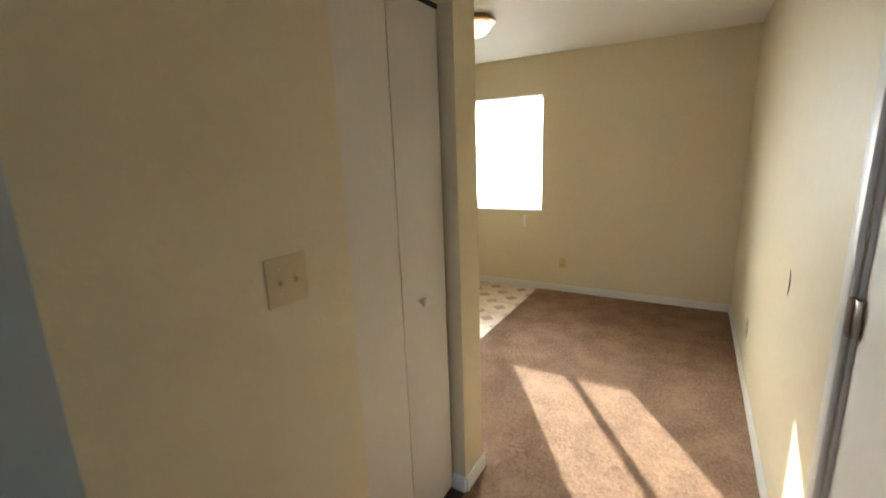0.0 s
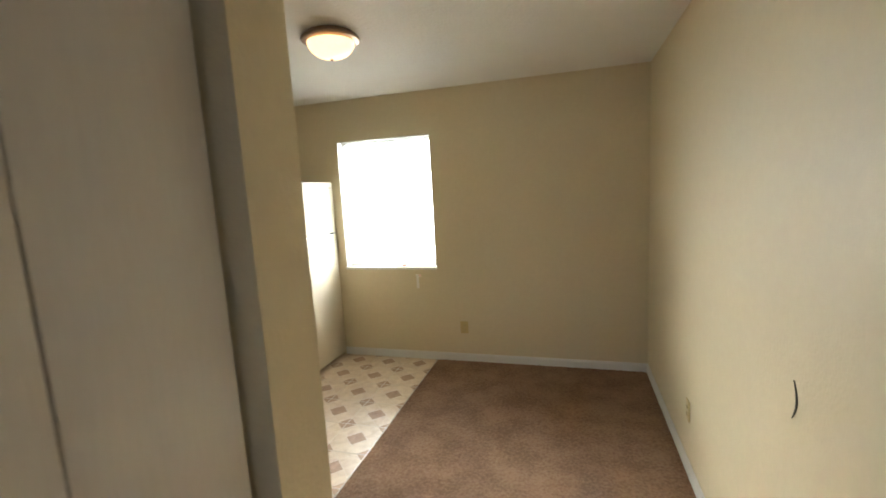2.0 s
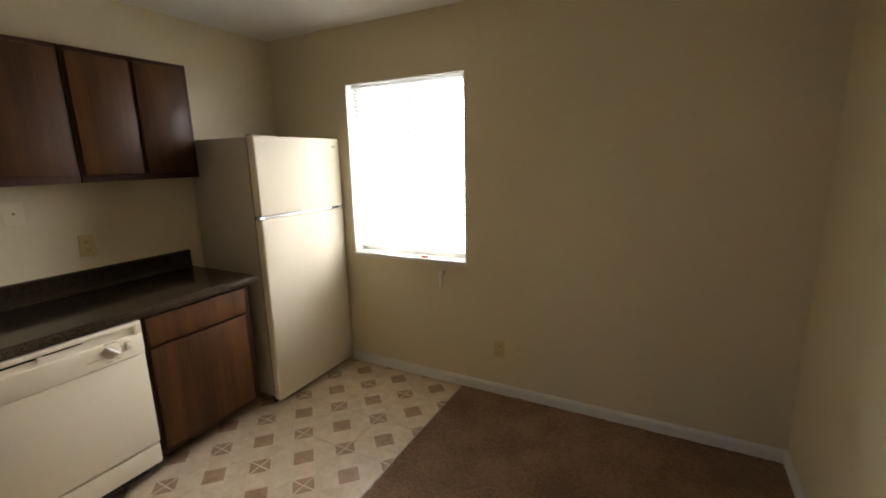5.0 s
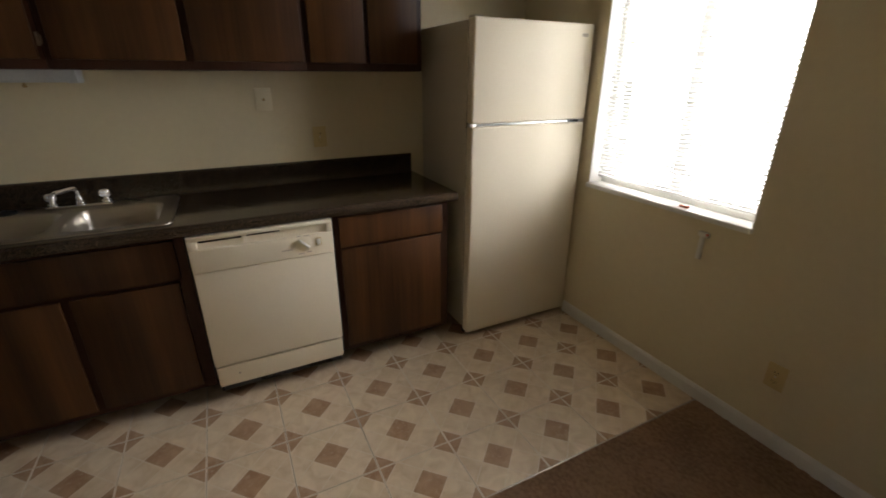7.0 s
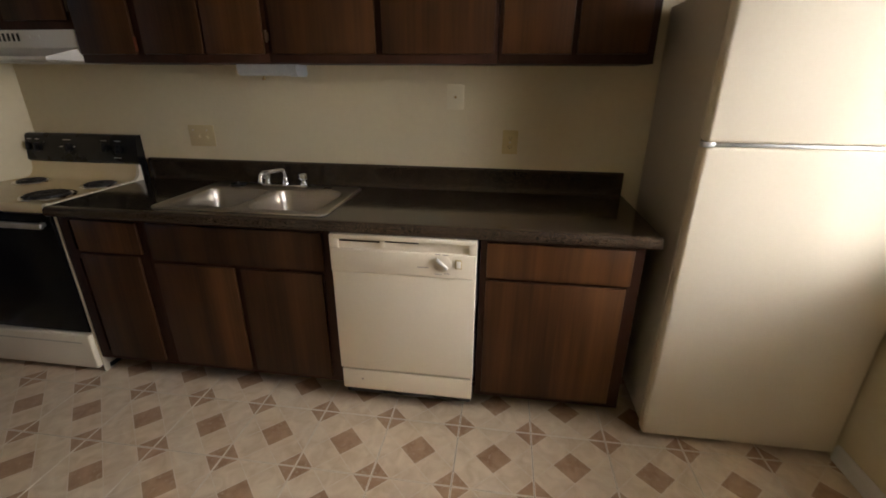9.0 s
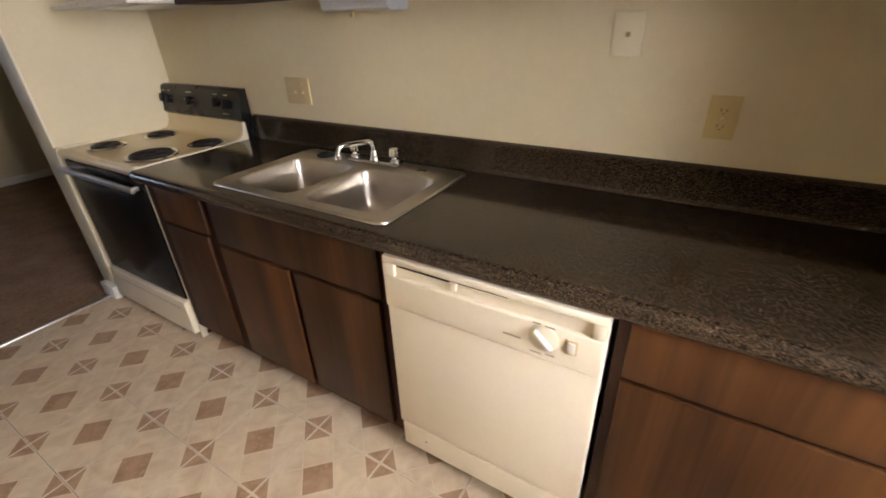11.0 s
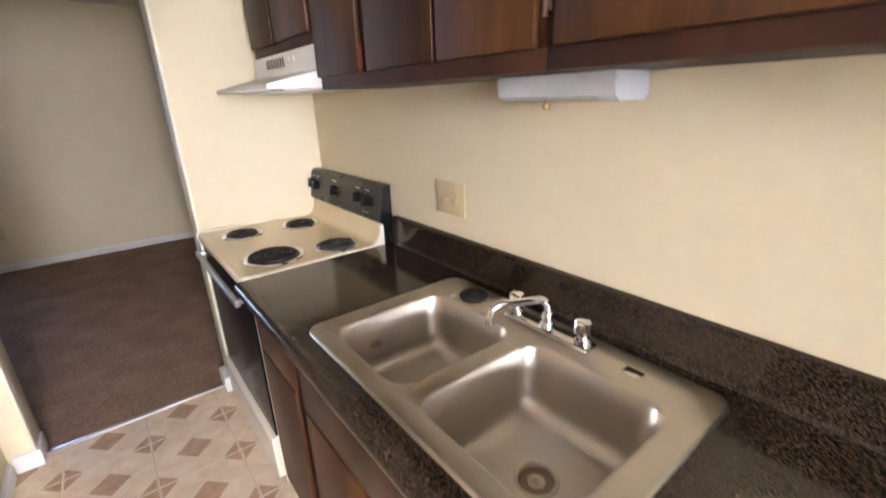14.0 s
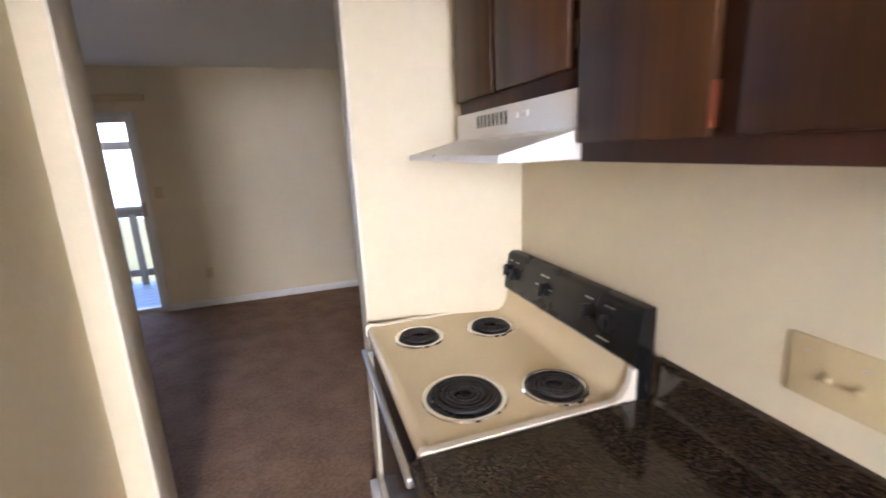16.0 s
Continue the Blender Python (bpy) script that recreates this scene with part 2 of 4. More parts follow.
def tile_mat():
    """Cream vinyl tile printed with a brown diamond, brown corners and pale lines; coordinates run from the tile's middle."""
    m = bpy.data.materials.new("printed_vinyl_tile")
    m.use_nodes = True
    t = m.node_tree
    b = t.nodes["Principled BSDF"]
    tc, info = t.nodes.new("ShaderNodeTexCoord"), t.nodes.new("ShaderNodeObjectInfo")
    sep = t.nodes.new("ShaderNodeSeparateXYZ")
    t.links.new(tc.outputs["Object"], sep.inputs[0])

    def op(kind, a, c, d=None):
        n = t.nodes.new("ShaderNodeMath")
        n.operation = kind
        for i, v in enumerate((a, c, d)):
            if v is None:
                continue
            if isinstance(v, (int, float)):
                n.inputs[i].default_value = v
            else:
                t.links.new(v, n.inputs[i])
        return n.outputs[0]

    ax, ay = op("ABSOLUTE", sep.outputs[0], 0), op("ABSOLUTE", sep.outputs[1], 0)
    s = op("ADD", ax, ay)
    u, v = op("ABSOLUTE", op("ADD", sep.outputs[0], sep.outputs[1]), 0), op("ABSOLUTE", op("SUBTRACT", sep.outputs[0], sep.outputs[1]), 0)
    half = 0.074
    centre = op("LESS_THAN", s, half)
    corner = op("GREATER_THAN", s, TILE - half)
    brown = op("MAXIMUM", centre, corner)
    lines = None
    for w in (u, v):
        near = op("LESS_THAN", op("ABSOLUTE", op("SUBTRACT", w, half + 0.003), 0), 0.0022)
        far = op("LESS_THAN", op("ABSOLUTE", op("SUBTRACT", w, TILE - half - 0.003), 0), 0.0022)
        lines = op("MAXIMUM", near, far) if lines is None else op("MAXIMUM", lines, op("MAXIMUM", near, far))
    edge = op("GREATER_THAN", op("MAXIMUM", ax, ay), TILE / 2 - 0.0045)
    lines = op("MAXIMUM", lines, edge)
    off = t.nodes.new("ShaderNodeVectorMath")
    off.operation = "MULTIPLY_ADD"
    comb = t.nodes.new("ShaderNodeCombineXYZ")
    for i in range(3):
        t.links.new(info.outputs["Random"], comb.inputs[i])
    off.inputs[1].default_value = (31, 17, 9)
    t.links.new(comb.outputs[0], off.inputs[0])
    t.links.new(tc.outputs["Object"], off.inputs[2])
    n1, n2 = t.nodes.new("ShaderNodeTexNoise"), t.nodes.new("ShaderNodeTexNoise")
    n1.inputs["Scale"].default_value, n1.inputs["Detail"].default_value, n1.inputs["Distortion"].default_value = 14, 6, 0.8
    n2.inputs["Scale"].default_value, n2.inputs["Detail"].default_value = 60, 4
    for n in (n1, n2):
        t.links.new(off.outputs[0], n.inputs["Vector"])

    def mixc(f, a, c):
        n = t.nodes.new("ShaderNodeMix")
        n.data_type = "RGBA"
        for i, w in ((0, f), (6, a), (7, c)):
            if isinstance(w, tuple):
                n.inputs[i].default_value = (*w, 1)
            else:
                t.links.new(w, n.inputs[i])
        return n.outputs[2]

    def spread(o, lo, hi):
        n = t.nodes.new("ShaderNodeMapRange")
        n.inputs[1].default_value, n.inputs[2].default_value = lo, hi
        t.links.new(o, n.inputs[0])
        return n.outputs[0]

    cream = mixc(spread(n1.outputs[0], 0.3, 0.7), (0.58, 0.44, 0.295), (0.73, 0.595, 0.43))
    tan = mixc(spread(n1.outputs[0], 0.35, 0.68), (0.325, 0.188, 0.100), (0.45, 0.288, 0.168))
    tan = mixc(spread(n2.outputs[0], 0.56, 0.72), tan, (0.46, 0.32, 0.21))
    pale = mixc(spread(n2.outputs[0], 0.3, 0.7), (0.64, 0.53, 0.40), (0.73, 0.63, 0.49))
    col = mixc(lines, cream, pale)
    in_tan = op("MULTIPLY", brown, op("SUBTRACT", 1.0, edge))
    col = mixc(in_tan, col, tan)
    t.links.new(col, b.inputs["Base Color"])
    rr = t.nodes.new("ShaderNodeMapRange")
    rr.inputs[3].default_value, rr.inputs[4].default_value = 0.30, 0.50
    t.links.new(n1.outputs[0], rr.inputs[0])
    t.links.new(rr.outputs[0], b.inputs["Roughness"])
    bp = t.nodes.new("ShaderNodeBump")
    bp.inputs["Strength"].default_value, bp.inputs["Distance"].default_value = 0.25, 0.001
    t.links.new(op("SUBTRACT", n2.outputs[0], op("MULTIPLY", lines, 0.5)), bp.inputs["Height"])
    t.links.new(bp.outputs[0], b.inputs["Normal"])
    return m


VINYL = tile_mat()
GROUT = mat("dark_tile_seam", (0.10, 0.075, 0.055), 0.8, bump=0.1)


def glass_mat():
    m = bpy.data.materials.new("window_glass")
    m.use_nodes = True
    t = m.node_tree
    b = t.nodes["Principled BSDF"]
    b.inputs["Base Color"].default_value = (0.95, 0.97, 0.97, 1)
    b.inputs["Roughness"].default_value = 0.02
    b.inputs["Transmission Weight"].default_value = 1.0
    b.inputs["IOR"].default_value = 1.45
    return m


GLASS = glass_mat()


def glow_mat():
    m = mat("frosted_lit_glass", (0.85, 0.74, 0.58), 0.35, bump=0.0)
    b = m.node_tree.nodes["Principled BSDF"]
    b.inputs["Emission Color"].default_value = (1.0, 0.56, 0.22, 1)
    b.inputs["Emission Strength"].default_value = 0.85
    return m


GLOW = glow_mat()


# ---- mesh helpers ----
def mesh_ob(name, bm, mats, parent=None, smooth=None):
    me = bpy.data.meshes.new(name)
    bmesh.ops.recalc_face_normals(bm, faces=bm.faces[:])
    if smooth is not None:
        for f in bm.faces:
            f.smooth = True
        for e in bm.edges:
            if len(e.link_faces) == 2 and e.calc_face_angle(0) > radians(smooth):
                e.smooth = False
    bm.to_mesh(me)
    bm.free()
    for m in (mats if isinstance(mats, (list, tuple)) else [mats]):
        me.materials.append(m)
    ob = new(name, me)
    if parent is not None:
        attach(ob, parent)
    return ob


def attach(ob, parent):
    ob.parent = parent
    p, chain = parent, parent.matrix_basis.copy()
    while p.parent is not None:
        chain = p.parent.matrix_basis @ p.matrix_parent_inverse @ chain
        p = p.parent
    ob.matrix_parent_inverse = chain.inverted()


def add_box(bm, lo, hi, bevel=0.0, index=0, seg=2):
    lo, hi = Vector(lo), Vector(hi)
    c, s = (lo + hi) / 2, hi - lo
    r = bmesh.ops.create_cube(bm, size=1.0, matrix=Matrix.Translation(c) @ Matrix.Diagonal((*s, 1)))
    faces = {f for v in r["verts"] for f in v.link_faces}
    for f in faces:
        f.material_index = index
    if bevel:
        edges = list({e for v in r["verts"] for e in v.link_edges})
        out = bmesh.ops.bevel(bm, geom=edges, offset=bevel, segments=seg, profile=0.5, affect="EDGES")
        for f in out["faces"]:
            f.material_index = index


def box(name, lo, hi, m, parent=None, bevel=0.003, seg=2):
    bm = bmesh.new()
    add_box(bm, lo, hi, bevel, 0, seg)
    return mesh_ob(name, bm, m, parent, 35 if bevel else None)


def boxes(name, parts, m, parent=None, bevel=0.0):
    bm = bmesh.new()
    for lo, hi in parts:
        add_box(bm, lo, hi, bevel)
    return mesh_ob(name, bm, m, parent, 35 if bevel else None)


def add_tube(bm, pts, r, n=10, caps=True, index=0):
    pts = [Vector(p) for p in pts]
    rings, up = [], None
    for i, p in enumerate(pts):
        d = (pts[min(i + 1, len(pts) - 1)] - pts[max(i - 1, 0)]).normalized()
        if up is None:
            up = d.orthogonal().normalized()
        up = (up - d * up.dot(d)).normalized()
        side = d.cross(up)
        rad = r[i] if isinstance(r, (list, tuple)) else r
        rings.append([bm.verts.new(p + rad * (math.cos(a) * up + math.sin(a) * side)) for a in (2 * math.pi * k / n for k in range(n))])
    for a, b in zip(rings, rings[1:]):
        for k in range(n):
            bm.faces.new((a[k], a[(k + 1) % n], b[(k + 1) % n], b[k])).material_index = index
    if caps:
        bm.faces.new(rings[0][::-1]).material_index = index
        bm.faces.new(rings[-1]).material_index = index


def tube(name, pts, r, m, parent=None, n=10):
    bm = bmesh.new()
    add_tube(bm, pts, r, n)
    return mesh_ob(name, bm, m, parent, 50)


def add_lathe(bm, centre, profile, n=32, axis="z", index=0, first_cap=True):
    """Turns a profile of (radius, height) round an axis through centre."""
    c = Vector(centre)
    rings = []
    for r, h in profile:
        ring = []
        for k in range(n):
            a = 2 * math.pi * k / n
            q = (r * math.cos(a), r * math.sin(a), h)
            q = q if axis == "z" else (h, q[0], q[1]) if axis == "x" else (q[0], h, q[1])
            ring.append(bm.verts.new(c + Vector(q)))
        rings.append(ring)
    for a, b in zip(rings, rings[1:]):
        for k in range(n):
            bm.faces.new((a[k], a[(k + 1) % n], b[(k + 1) % n], b[k])).material_index = index
    for ring, (r, h) in ((rings[0], profile[0]), (rings[-1], profile[-1]))[0 if first_cap else 1:]:
        if r > 1e-4:
            bm.faces.new(ring).material_index = index


def lathe(name, centre, profile, m, parent=None, n=32, axis="z"):
    bm = bmesh.new()
    add_lathe(bm, centre, profile, n, axis)
    return mesh_ob(name, bm, m, parent, 40)


def extrude_y(name, profile, y0, y1, m, parent=None, smooth=40):
    """A profile of (x, z) drawn out along y."""
    bm = bmesh.new()
    a = [bm.verts.new((x, y0, z)) for x, z in profile]
    b = [bm.verts.new((x, y1, z)) for x, z in profile]
    n = len(profile)
    for k in range(n):
        bm.faces.new((a[k], a[(k + 1) % n], b[(k + 1) % n], b[k]))
    bm.faces.new(a[::-1])
    bm.faces.new(b)
    return mesh_ob(name, bm, m, parent, smooth)


def base(name, x, y, z, label, category, group=""):
    e = new(name)
    e.matrix_basis = pose(x, y, z)
    e.empty_display_size = 0.1
    return tagged(e, label, category, group)


def rrect(cx, cy, hx, hy, r, z, n=6):
    pts = []
    for sx, sy, a0 in ((1, 1, 0), (-1, 1, 90), (-1, -1, 180), (1, -1, 270)):
        for k in range(n + 1):
            a = radians(a0 + 90 * k / n)
            pts.append(Vector((cx + sx * (hx - r) + r * math.cos(a), cy + sy * (hy - r) + r * math.sin(a), z)))
    return pts


# ---- setting ----
XW, XE, YN = -2.60, 0.885, 5.04           # west, east and north faces of the kitchen and dining nook
YP0, YP1 = 0.635, 0.79                     # partition between kitchen and living room
YS, XLW = -2.65, -3.70                    # living room: south face, west face
ZC, ZLOW, ZLR = 2.50, 2.145, 2.44         # ceilings
CX0, CX1, CY1 = -1.105, -0.308, 2.125        # closet block
WX0, WX1, WZ0, WZ1 = -1.865, -0.93, 0.905, 2.12   # window opening
OX0, OX1, OZ = -2.008, -1.19, 2.09         # opening to the living room


def structure(ob, label, category="wall"):
    return tagged(ob, label, category, kind="structure")


structure(boxes("wall_north", [((XW - 0.15, YN, -0.1), (WX0, YN + 0.16, 2.65)), ((WX1, YN, -0.1), (XE + 0.15, YN + 0.16, 2.65)),
                               ((WX0, YN, -0.1), (WX1, YN + 0.16, WZ0)), ((WX0, YN, WZ1), (WX1, YN + 0.16, 2.65))], PAINT),
          "cream painted plaster wall with a window opening")
structure(boxes("wall_west", [((XW - 0.15, 0.928, -0.1), (XW, YN, 2.65))], PAINT), "cream painted wall behind the kitchen counter")
structure(boxes("wall_partition", [((XLW, YP0, -0.1), (XW - 0.1, YP1, 2.65)), ((OX0, YP0, OZ), (OX1, YP1, 2.65)), ((OX1, YP0, -0.1), (CX0, YP1, 2.65))], PAINT),
          "cream painted partition wall with a cased opening")
YPB = 0.925                               # the stove niche's wall runs slightly askew
bm = bmesh.new()
ring = [(XW - 0.1, YP0), (OX0, YP0), (OX0, YP1), (XW, YPB), (XW - 0.1, YPB)]
low, high = [bm.verts.new((*q, -0.1)) for q in ring], [bm.verts.new((*q, 2.65)) for q in ring]
for k in range(5):
    bm.faces.new((low[k], low[(k + 1) % 5], high[(k + 1) % 5], high[k]))
bm.faces.new(low[::-1])
bm.faces.new(high)
structure(mesh_ob("wall_stove", bm, PAINT), "cream painted wall beside the stove")
structure(boxes("wall_closet", [((CX0, YP0, -0.1), (CX0 + 0.1, 2.22, 2.65)), ((CX0 + 0.1, CY1 - 0.1, -0.1), (CX1, CY1, 2.65)),
                                ((CX1 - 0.1, YP0, -0.1), (CX1, 1.295, 2.65)), ((CX1 - 0.1, 1.945, -0.1), (CX1, CY1 - 0.1, 2.65)),
                                ((CX1 - 0.1, 1.295, 2.10), (CX1, 1.945, 2.65)), ((CX0 + 0.1, YP0, -0.1), (CX1 - 0.1, YP0 + 0.1, 2.65))], PAINT),
          "cream painted walls of the hall closet")
DY0, DY1, DZ = 1.02, 1.84, 2.05
structure(boxes("wall_east", [((XE, YS - 0.15, -0.1), (XE + 0.14, DY0, 2.65)), ((XE, DY1, -0.1), (XE + 0.14, YN, 2.65)),
                              ((XE, DY0, DZ), (XE + 0.14, DY1, 2.65)), ((XE + 0.1, DY0, -0.1), (XE + 0.14, DY1, DZ))], PAINT),
          "cream painted wall of hall and dining nook")
GX0, GX1, GZ = -0.34, 0.60, 1.99
structure(boxes("wall_south", [((XLW - 0.15, YS - 0.15, -0.1), (GX0, YS, 2.65)), ((GX1, YS - 0.15, -0.1), (XE, YS, 2.65)),
                               ((GX0, YS - 0.15, GZ), (GX1, YS, 2.65)), ((GX0, YS - 0.15, -0.1), (GX1, YS, 0.01))], PAINT),
          "cream painted living room wall with a balcony door opening")
structure(boxes("wall_living_west", [((XLW - 0.15, YS, -0.1), (XLW, YP1, 2.65))], PAINT), "cream painted living room wall")
structure(boxes("ceiling", [((XW, CY1, ZC), (XE, YN, ZC + 0.12))], CEIL), "off-white textured kitchen ceiling", "ceiling")
structure(boxes("ceiling_low", [((XW, YP1, ZLOW), (CX0, CY1, ZC + 0.12)), ((CX1, YP0, 2.195), (XE, CY1, ZC + 0.12))], CEIL),
          "off-white textured lowered ceiling over hall and stove", "ceiling")
structure(boxes("ceiling_living", [((XLW, YS, ZLR), (XE, YP0, ZLR + 0.2))], CEIL), "off-white textured living room ceiling", "ceiling")

# floors: one slab below, carpet and tiles on it
structure(boxes("floor_slab", [((XLW, YS, -0.12), (XE, YN, -0.006))], GROUT), "floor slab under carpet and tiles", "floor")
CARX = -0.962


def carpet(name, x0, x1, y0, y1, step, label):
    """Cut pile with a slightly uneven surface."""
    bm = bmesh.new()
    nx, ny = max(2, int((x1 - x0) / step)), max(2, int((y1 - y0) / step))
    grid = []
    for i in range(nx + 1):
        row = []
        for j in range(ny + 1):
            x, y = x0 + (x1 - x0) * i / nx, y0 + (y1 - y0) * j / ny
            z = 0.004 + 0.004 * noise.noise(Vector((x * 9, y * 9, 0))) + 0.006 * noise.noise(Vector((x * 38, y * 38, 3)))
            row.append(bm.verts.new((x, y, z)))
        grid.append(row)
    for i in range(nx):
        for j in range(ny):
            bm.faces.new((grid[i][j], grid[i + 1][j], grid[i + 1][j + 1], grid[i][j + 1]))
    return tagged(mesh_ob(name, bm, CARPET, None, 180), label, "carpet", kind="structure")


carpet("carpet_dining", CARX, XE, CY1, YN, 0.012, "worn brown cut-pile carpet of the dining nook")
carpet("carpet_hall", CX1, XE, YP0, CY1, 0.015, "worn brown cut-pile carpet of the hall")
carpet("carpet_living", XLW, XE, YS, YP0 + 0.09, 0.03, "worn brown cut-pile carpet of the living room")


def baseboard(name, x0, y0, x1, y1, nx, ny, h=0.075, d=0.013):
    """A skirting board along a wall from point to point; (nx, ny) points into the room."""
    bm = bmesh.new()
    prof = ((0, 0), (d, 0), (d, h - 0.018), (d * 0.55, h - 0.004), (d * 0.3, h), (0, h))
    ends = []
    for x, y in ((x0, y0), (x1, y1)):
        ends.append([bm.verts.new((x + nx * a, y + ny * a, b + 0.001)) for a, b in prof])
    n = len(prof)
    for k in range(n):
        bm.faces.new((ends[0][k], ends[0][(k + 1) % n], ends[1][(k + 1) % n], ends[1][k]))
    bm.faces.new(ends[0])
    bm.faces.new(ends[1][::-1])
    return tagged(mesh_ob(name, bm, WHITE), "white painted wooden skirting board", "baseboard", kind="structure")


baseboard("baseboard_north", -1.95, YN, XE, YN, 0, -1)
baseboard("baseboard_east", XE, DY1 + 0.075, XE, YN - 0.013, -1, 0)
baseboard("baseboard_closet_west", CX0, YP1 + 0.02, CX0, 2.22, -1, 0)
baseboard("baseboard_closet_north", CX0 + 0.1, CY1, CX1, CY1, 0, 1)
baseboard("baseboard_pier", CX1, 1.945, CX1, CY1 + 0.013, 1, 0)
baseboard("baseboard_pier_reveal", CX1 - 0.07, 1.945, CX1, 1.945, 0, -1)
baseboard("baseboard_hall", CX1, YP0, CX1, 1.295, 1, 0)
baseboard("baseboard_living_south", XLW, YS, GX0 - 0.05, YS, 0, 1)
baseboard("baseboard_living_west", XLW, YS, XLW, YP0, 1, 0)
baseboard("baseboard_living_north", XLW, YP0, OX0 - 0.01, YP0, 0, -1)

# white corner beads and liners of the opening to the living room
structure(boxes("trim_opening", [((OX0, YP0 - 0.004, 0), (OX0 + 0.012, YP1 + 0.004, OZ)), ((OX1 - 0.012, YP0 - 0.004, 0), (OX1, YP1 + 0.004, OZ)),
                                 ((OX0 + 0.012, YP0 - 0.004, OZ - 0.012), (OX1 - 0.012, YP1 + 0.004, OZ))], LINING, bevel=0.003),
          "cream painted lining of the opening", "trim")
structure(boxes("trim_opening_foot", [((OX0 - 0.004, YP0 + 0.02, 0.001), (OX0 + 0.045, YP1 + 0.012, 0.085)), ((OX1 - 0.024, YP0 + 0.02, 0.001), (CX0 - 0.014, YP1 + 0.012, 0.085))],
                WHITE, bevel=0.004), "white skirting returns at the opening's feet", "trim")
extrude_thr = boxes("threshold_strip", [((OX0 + 0.02, YP0 + 0.075, 0.0), (OX1 - 0.02, YP0 + 0.10, 0.011))], ALU, bevel=0.004)
structure(extrude_thr, "worn aluminium carpet threshold strip", "threshold")
structure(boxes("carpet_edge_strip", [((CARX - 0.0085, CY1 + 0.014, 0.0), (CARX - 0.001, YN - 0.014, 0.0045))], NICKEL, bevel=0.0015),
          "thin metal strip between vinyl tiles and carpet", "threshold")


# ---- window and blind ----
def build_window():
    w = base("window_1", (WX0 + WX1) / 2, YN + 0.1, WZ0, "white sliding window with a centre rail, sunlit and overexposed", "window")
    w["kind"] = "structure"
    y0, y1 = YN + 0.095, YN + 0.145
    boxes("frame", [((WX0, y0, WZ0), (WX0 + 0.035, y1, WZ1)), ((WX1 - 0.035, y0, WZ0), (WX1, y1, WZ1)),
                    ((WX0 + 0.035, y0, WZ0), (WX1 - 0.035, y1, WZ0 + 0.058)), ((WX0 + 0.035, y0, WZ1 - 0.035), (WX1 - 0.035, y1, WZ1))], WHITE, w, 0.003)
    xm = (WX0 + WX1) / 2 + 0.005
    box("meeting_rail", (xm - 0.022, y0 + 0.004, WZ0 + 0.058), (xm + 0.022, y1 - 0.006, WZ1 - 0.035), WHITE, w)
    for a, b in ((WX0 + 0.035, xm - 0.022), (xm + 0.022, WX1 - 0.035)):
        g = box("pane", (a, y0 + 0.022, WZ0 + 0.058), (b, y0 + 0.027, WZ1 - 0.035), GLASS, w, 0)
        g.visible_shadow = False
    box("sill", (WX0 - 0.004, YN - 0.022, WZ0 - 0.022), (WX1 + 0.004, YN + 0.094, WZ0 + 0.004), WHITE, w, 0.006)
    # thin white linings of the reveal
    boxes("reveal_lining", [((WX0, YN - 0.002, WZ0 + 0.004), (WX0 + 0.006, YN + 0.094, WZ1)), ((WX1 - 0.006, YN - 0.002, WZ0 + 0.004), (WX1, YN + 0.094, WZ1)),
                            ((WX0 + 0.006, YN - 0.002, WZ1 - 0.006), (WX1 - 0.006, YN + 0.094, WZ1))], WHITE, w)
    return w


build_window()


def build_blind():
    b = base("window_blind", (WX0 + WX1) / 2, YN + 0.045, WZ0 + 0.004, "white vinyl mini blind lowered with open slats", "blind")
    x0, x1, y = WX0 + 0.03, WX1 - 0.012, YN + 0.045
    box("headrail", (x0, y - 0.014, WZ1 - 0.034), (x1, y + 0.014, WZ1 - 0.008), BLIND, b, 0.003)
    box("bottom_rail", (x0, y - 0.012, WZ0 + 0.042), (x1, y + 0.012, WZ0 + 0.056), BLIND, b, 0.004)
    bm = bmesh.new()
    prof = [(-0.0125, -0.0012), (-0.006, 0.0006), (0.0, 0.0012), (0.006, 0.0006), (0.0125, -0.0012)]
    tilt = radians(22)
    rows = []
    for x in (x0, x1):
        for up in (0.0004, -0.0004):
            rows.append([bm.verts.new((x, a * math.cos(tilt) - (c + up) * math.sin(tilt), a * math.sin(tilt) + (c + up) * math.cos(tilt))) for a, c in prof])
    for k in range(4):
        bm.faces.new((rows[0][k], rows[0][k + 1], rows[2][k + 1], rows[2][k]))
        bm.faces.new((rows[1][k], rows[3][k], rows[3][k + 1], rows[1][k + 1]))
    first = mesh_ob("slat", bm, BLIND)
    data = first.data
    z, n = WZ0 + 0.070, 0
    while z < WZ1 - 0.04:
        ob = first if n == 0 else new("slat", data)
        ob.matrix_basis = pose(0, y, z)
        attach(ob, b)
        z += 0.0205
        n += 1
    for cx in (x0 + 0.12, x1 - 0.12):
        tube("cord", [(cx, y - 0.014, WZ0 + 0.05), (cx, y - 0.014, WZ1 - 0.02)], 0.0009, BLIND, b, 5)
    tube("tilt_wand", [(x0 + 0.09, y - 0.022, WZ1 - 0.03), (x0 + 0.09, y - 0.024, WZ1 - 0.6)], 0.003, BLIND, b, 6)
    return b


build_blind()
tab = base("blind_tag", -1.255, YN + 0.02, WZ0 + 0.004, "small orange-red plastic tag lying on the sill", "tag")
box("tag", (-1.28, YN + 0.008, WZ0 + 0.004), (-1.235, YN + 0.026, WZ0 + 0.017), ORANGE, tab, 0.003)

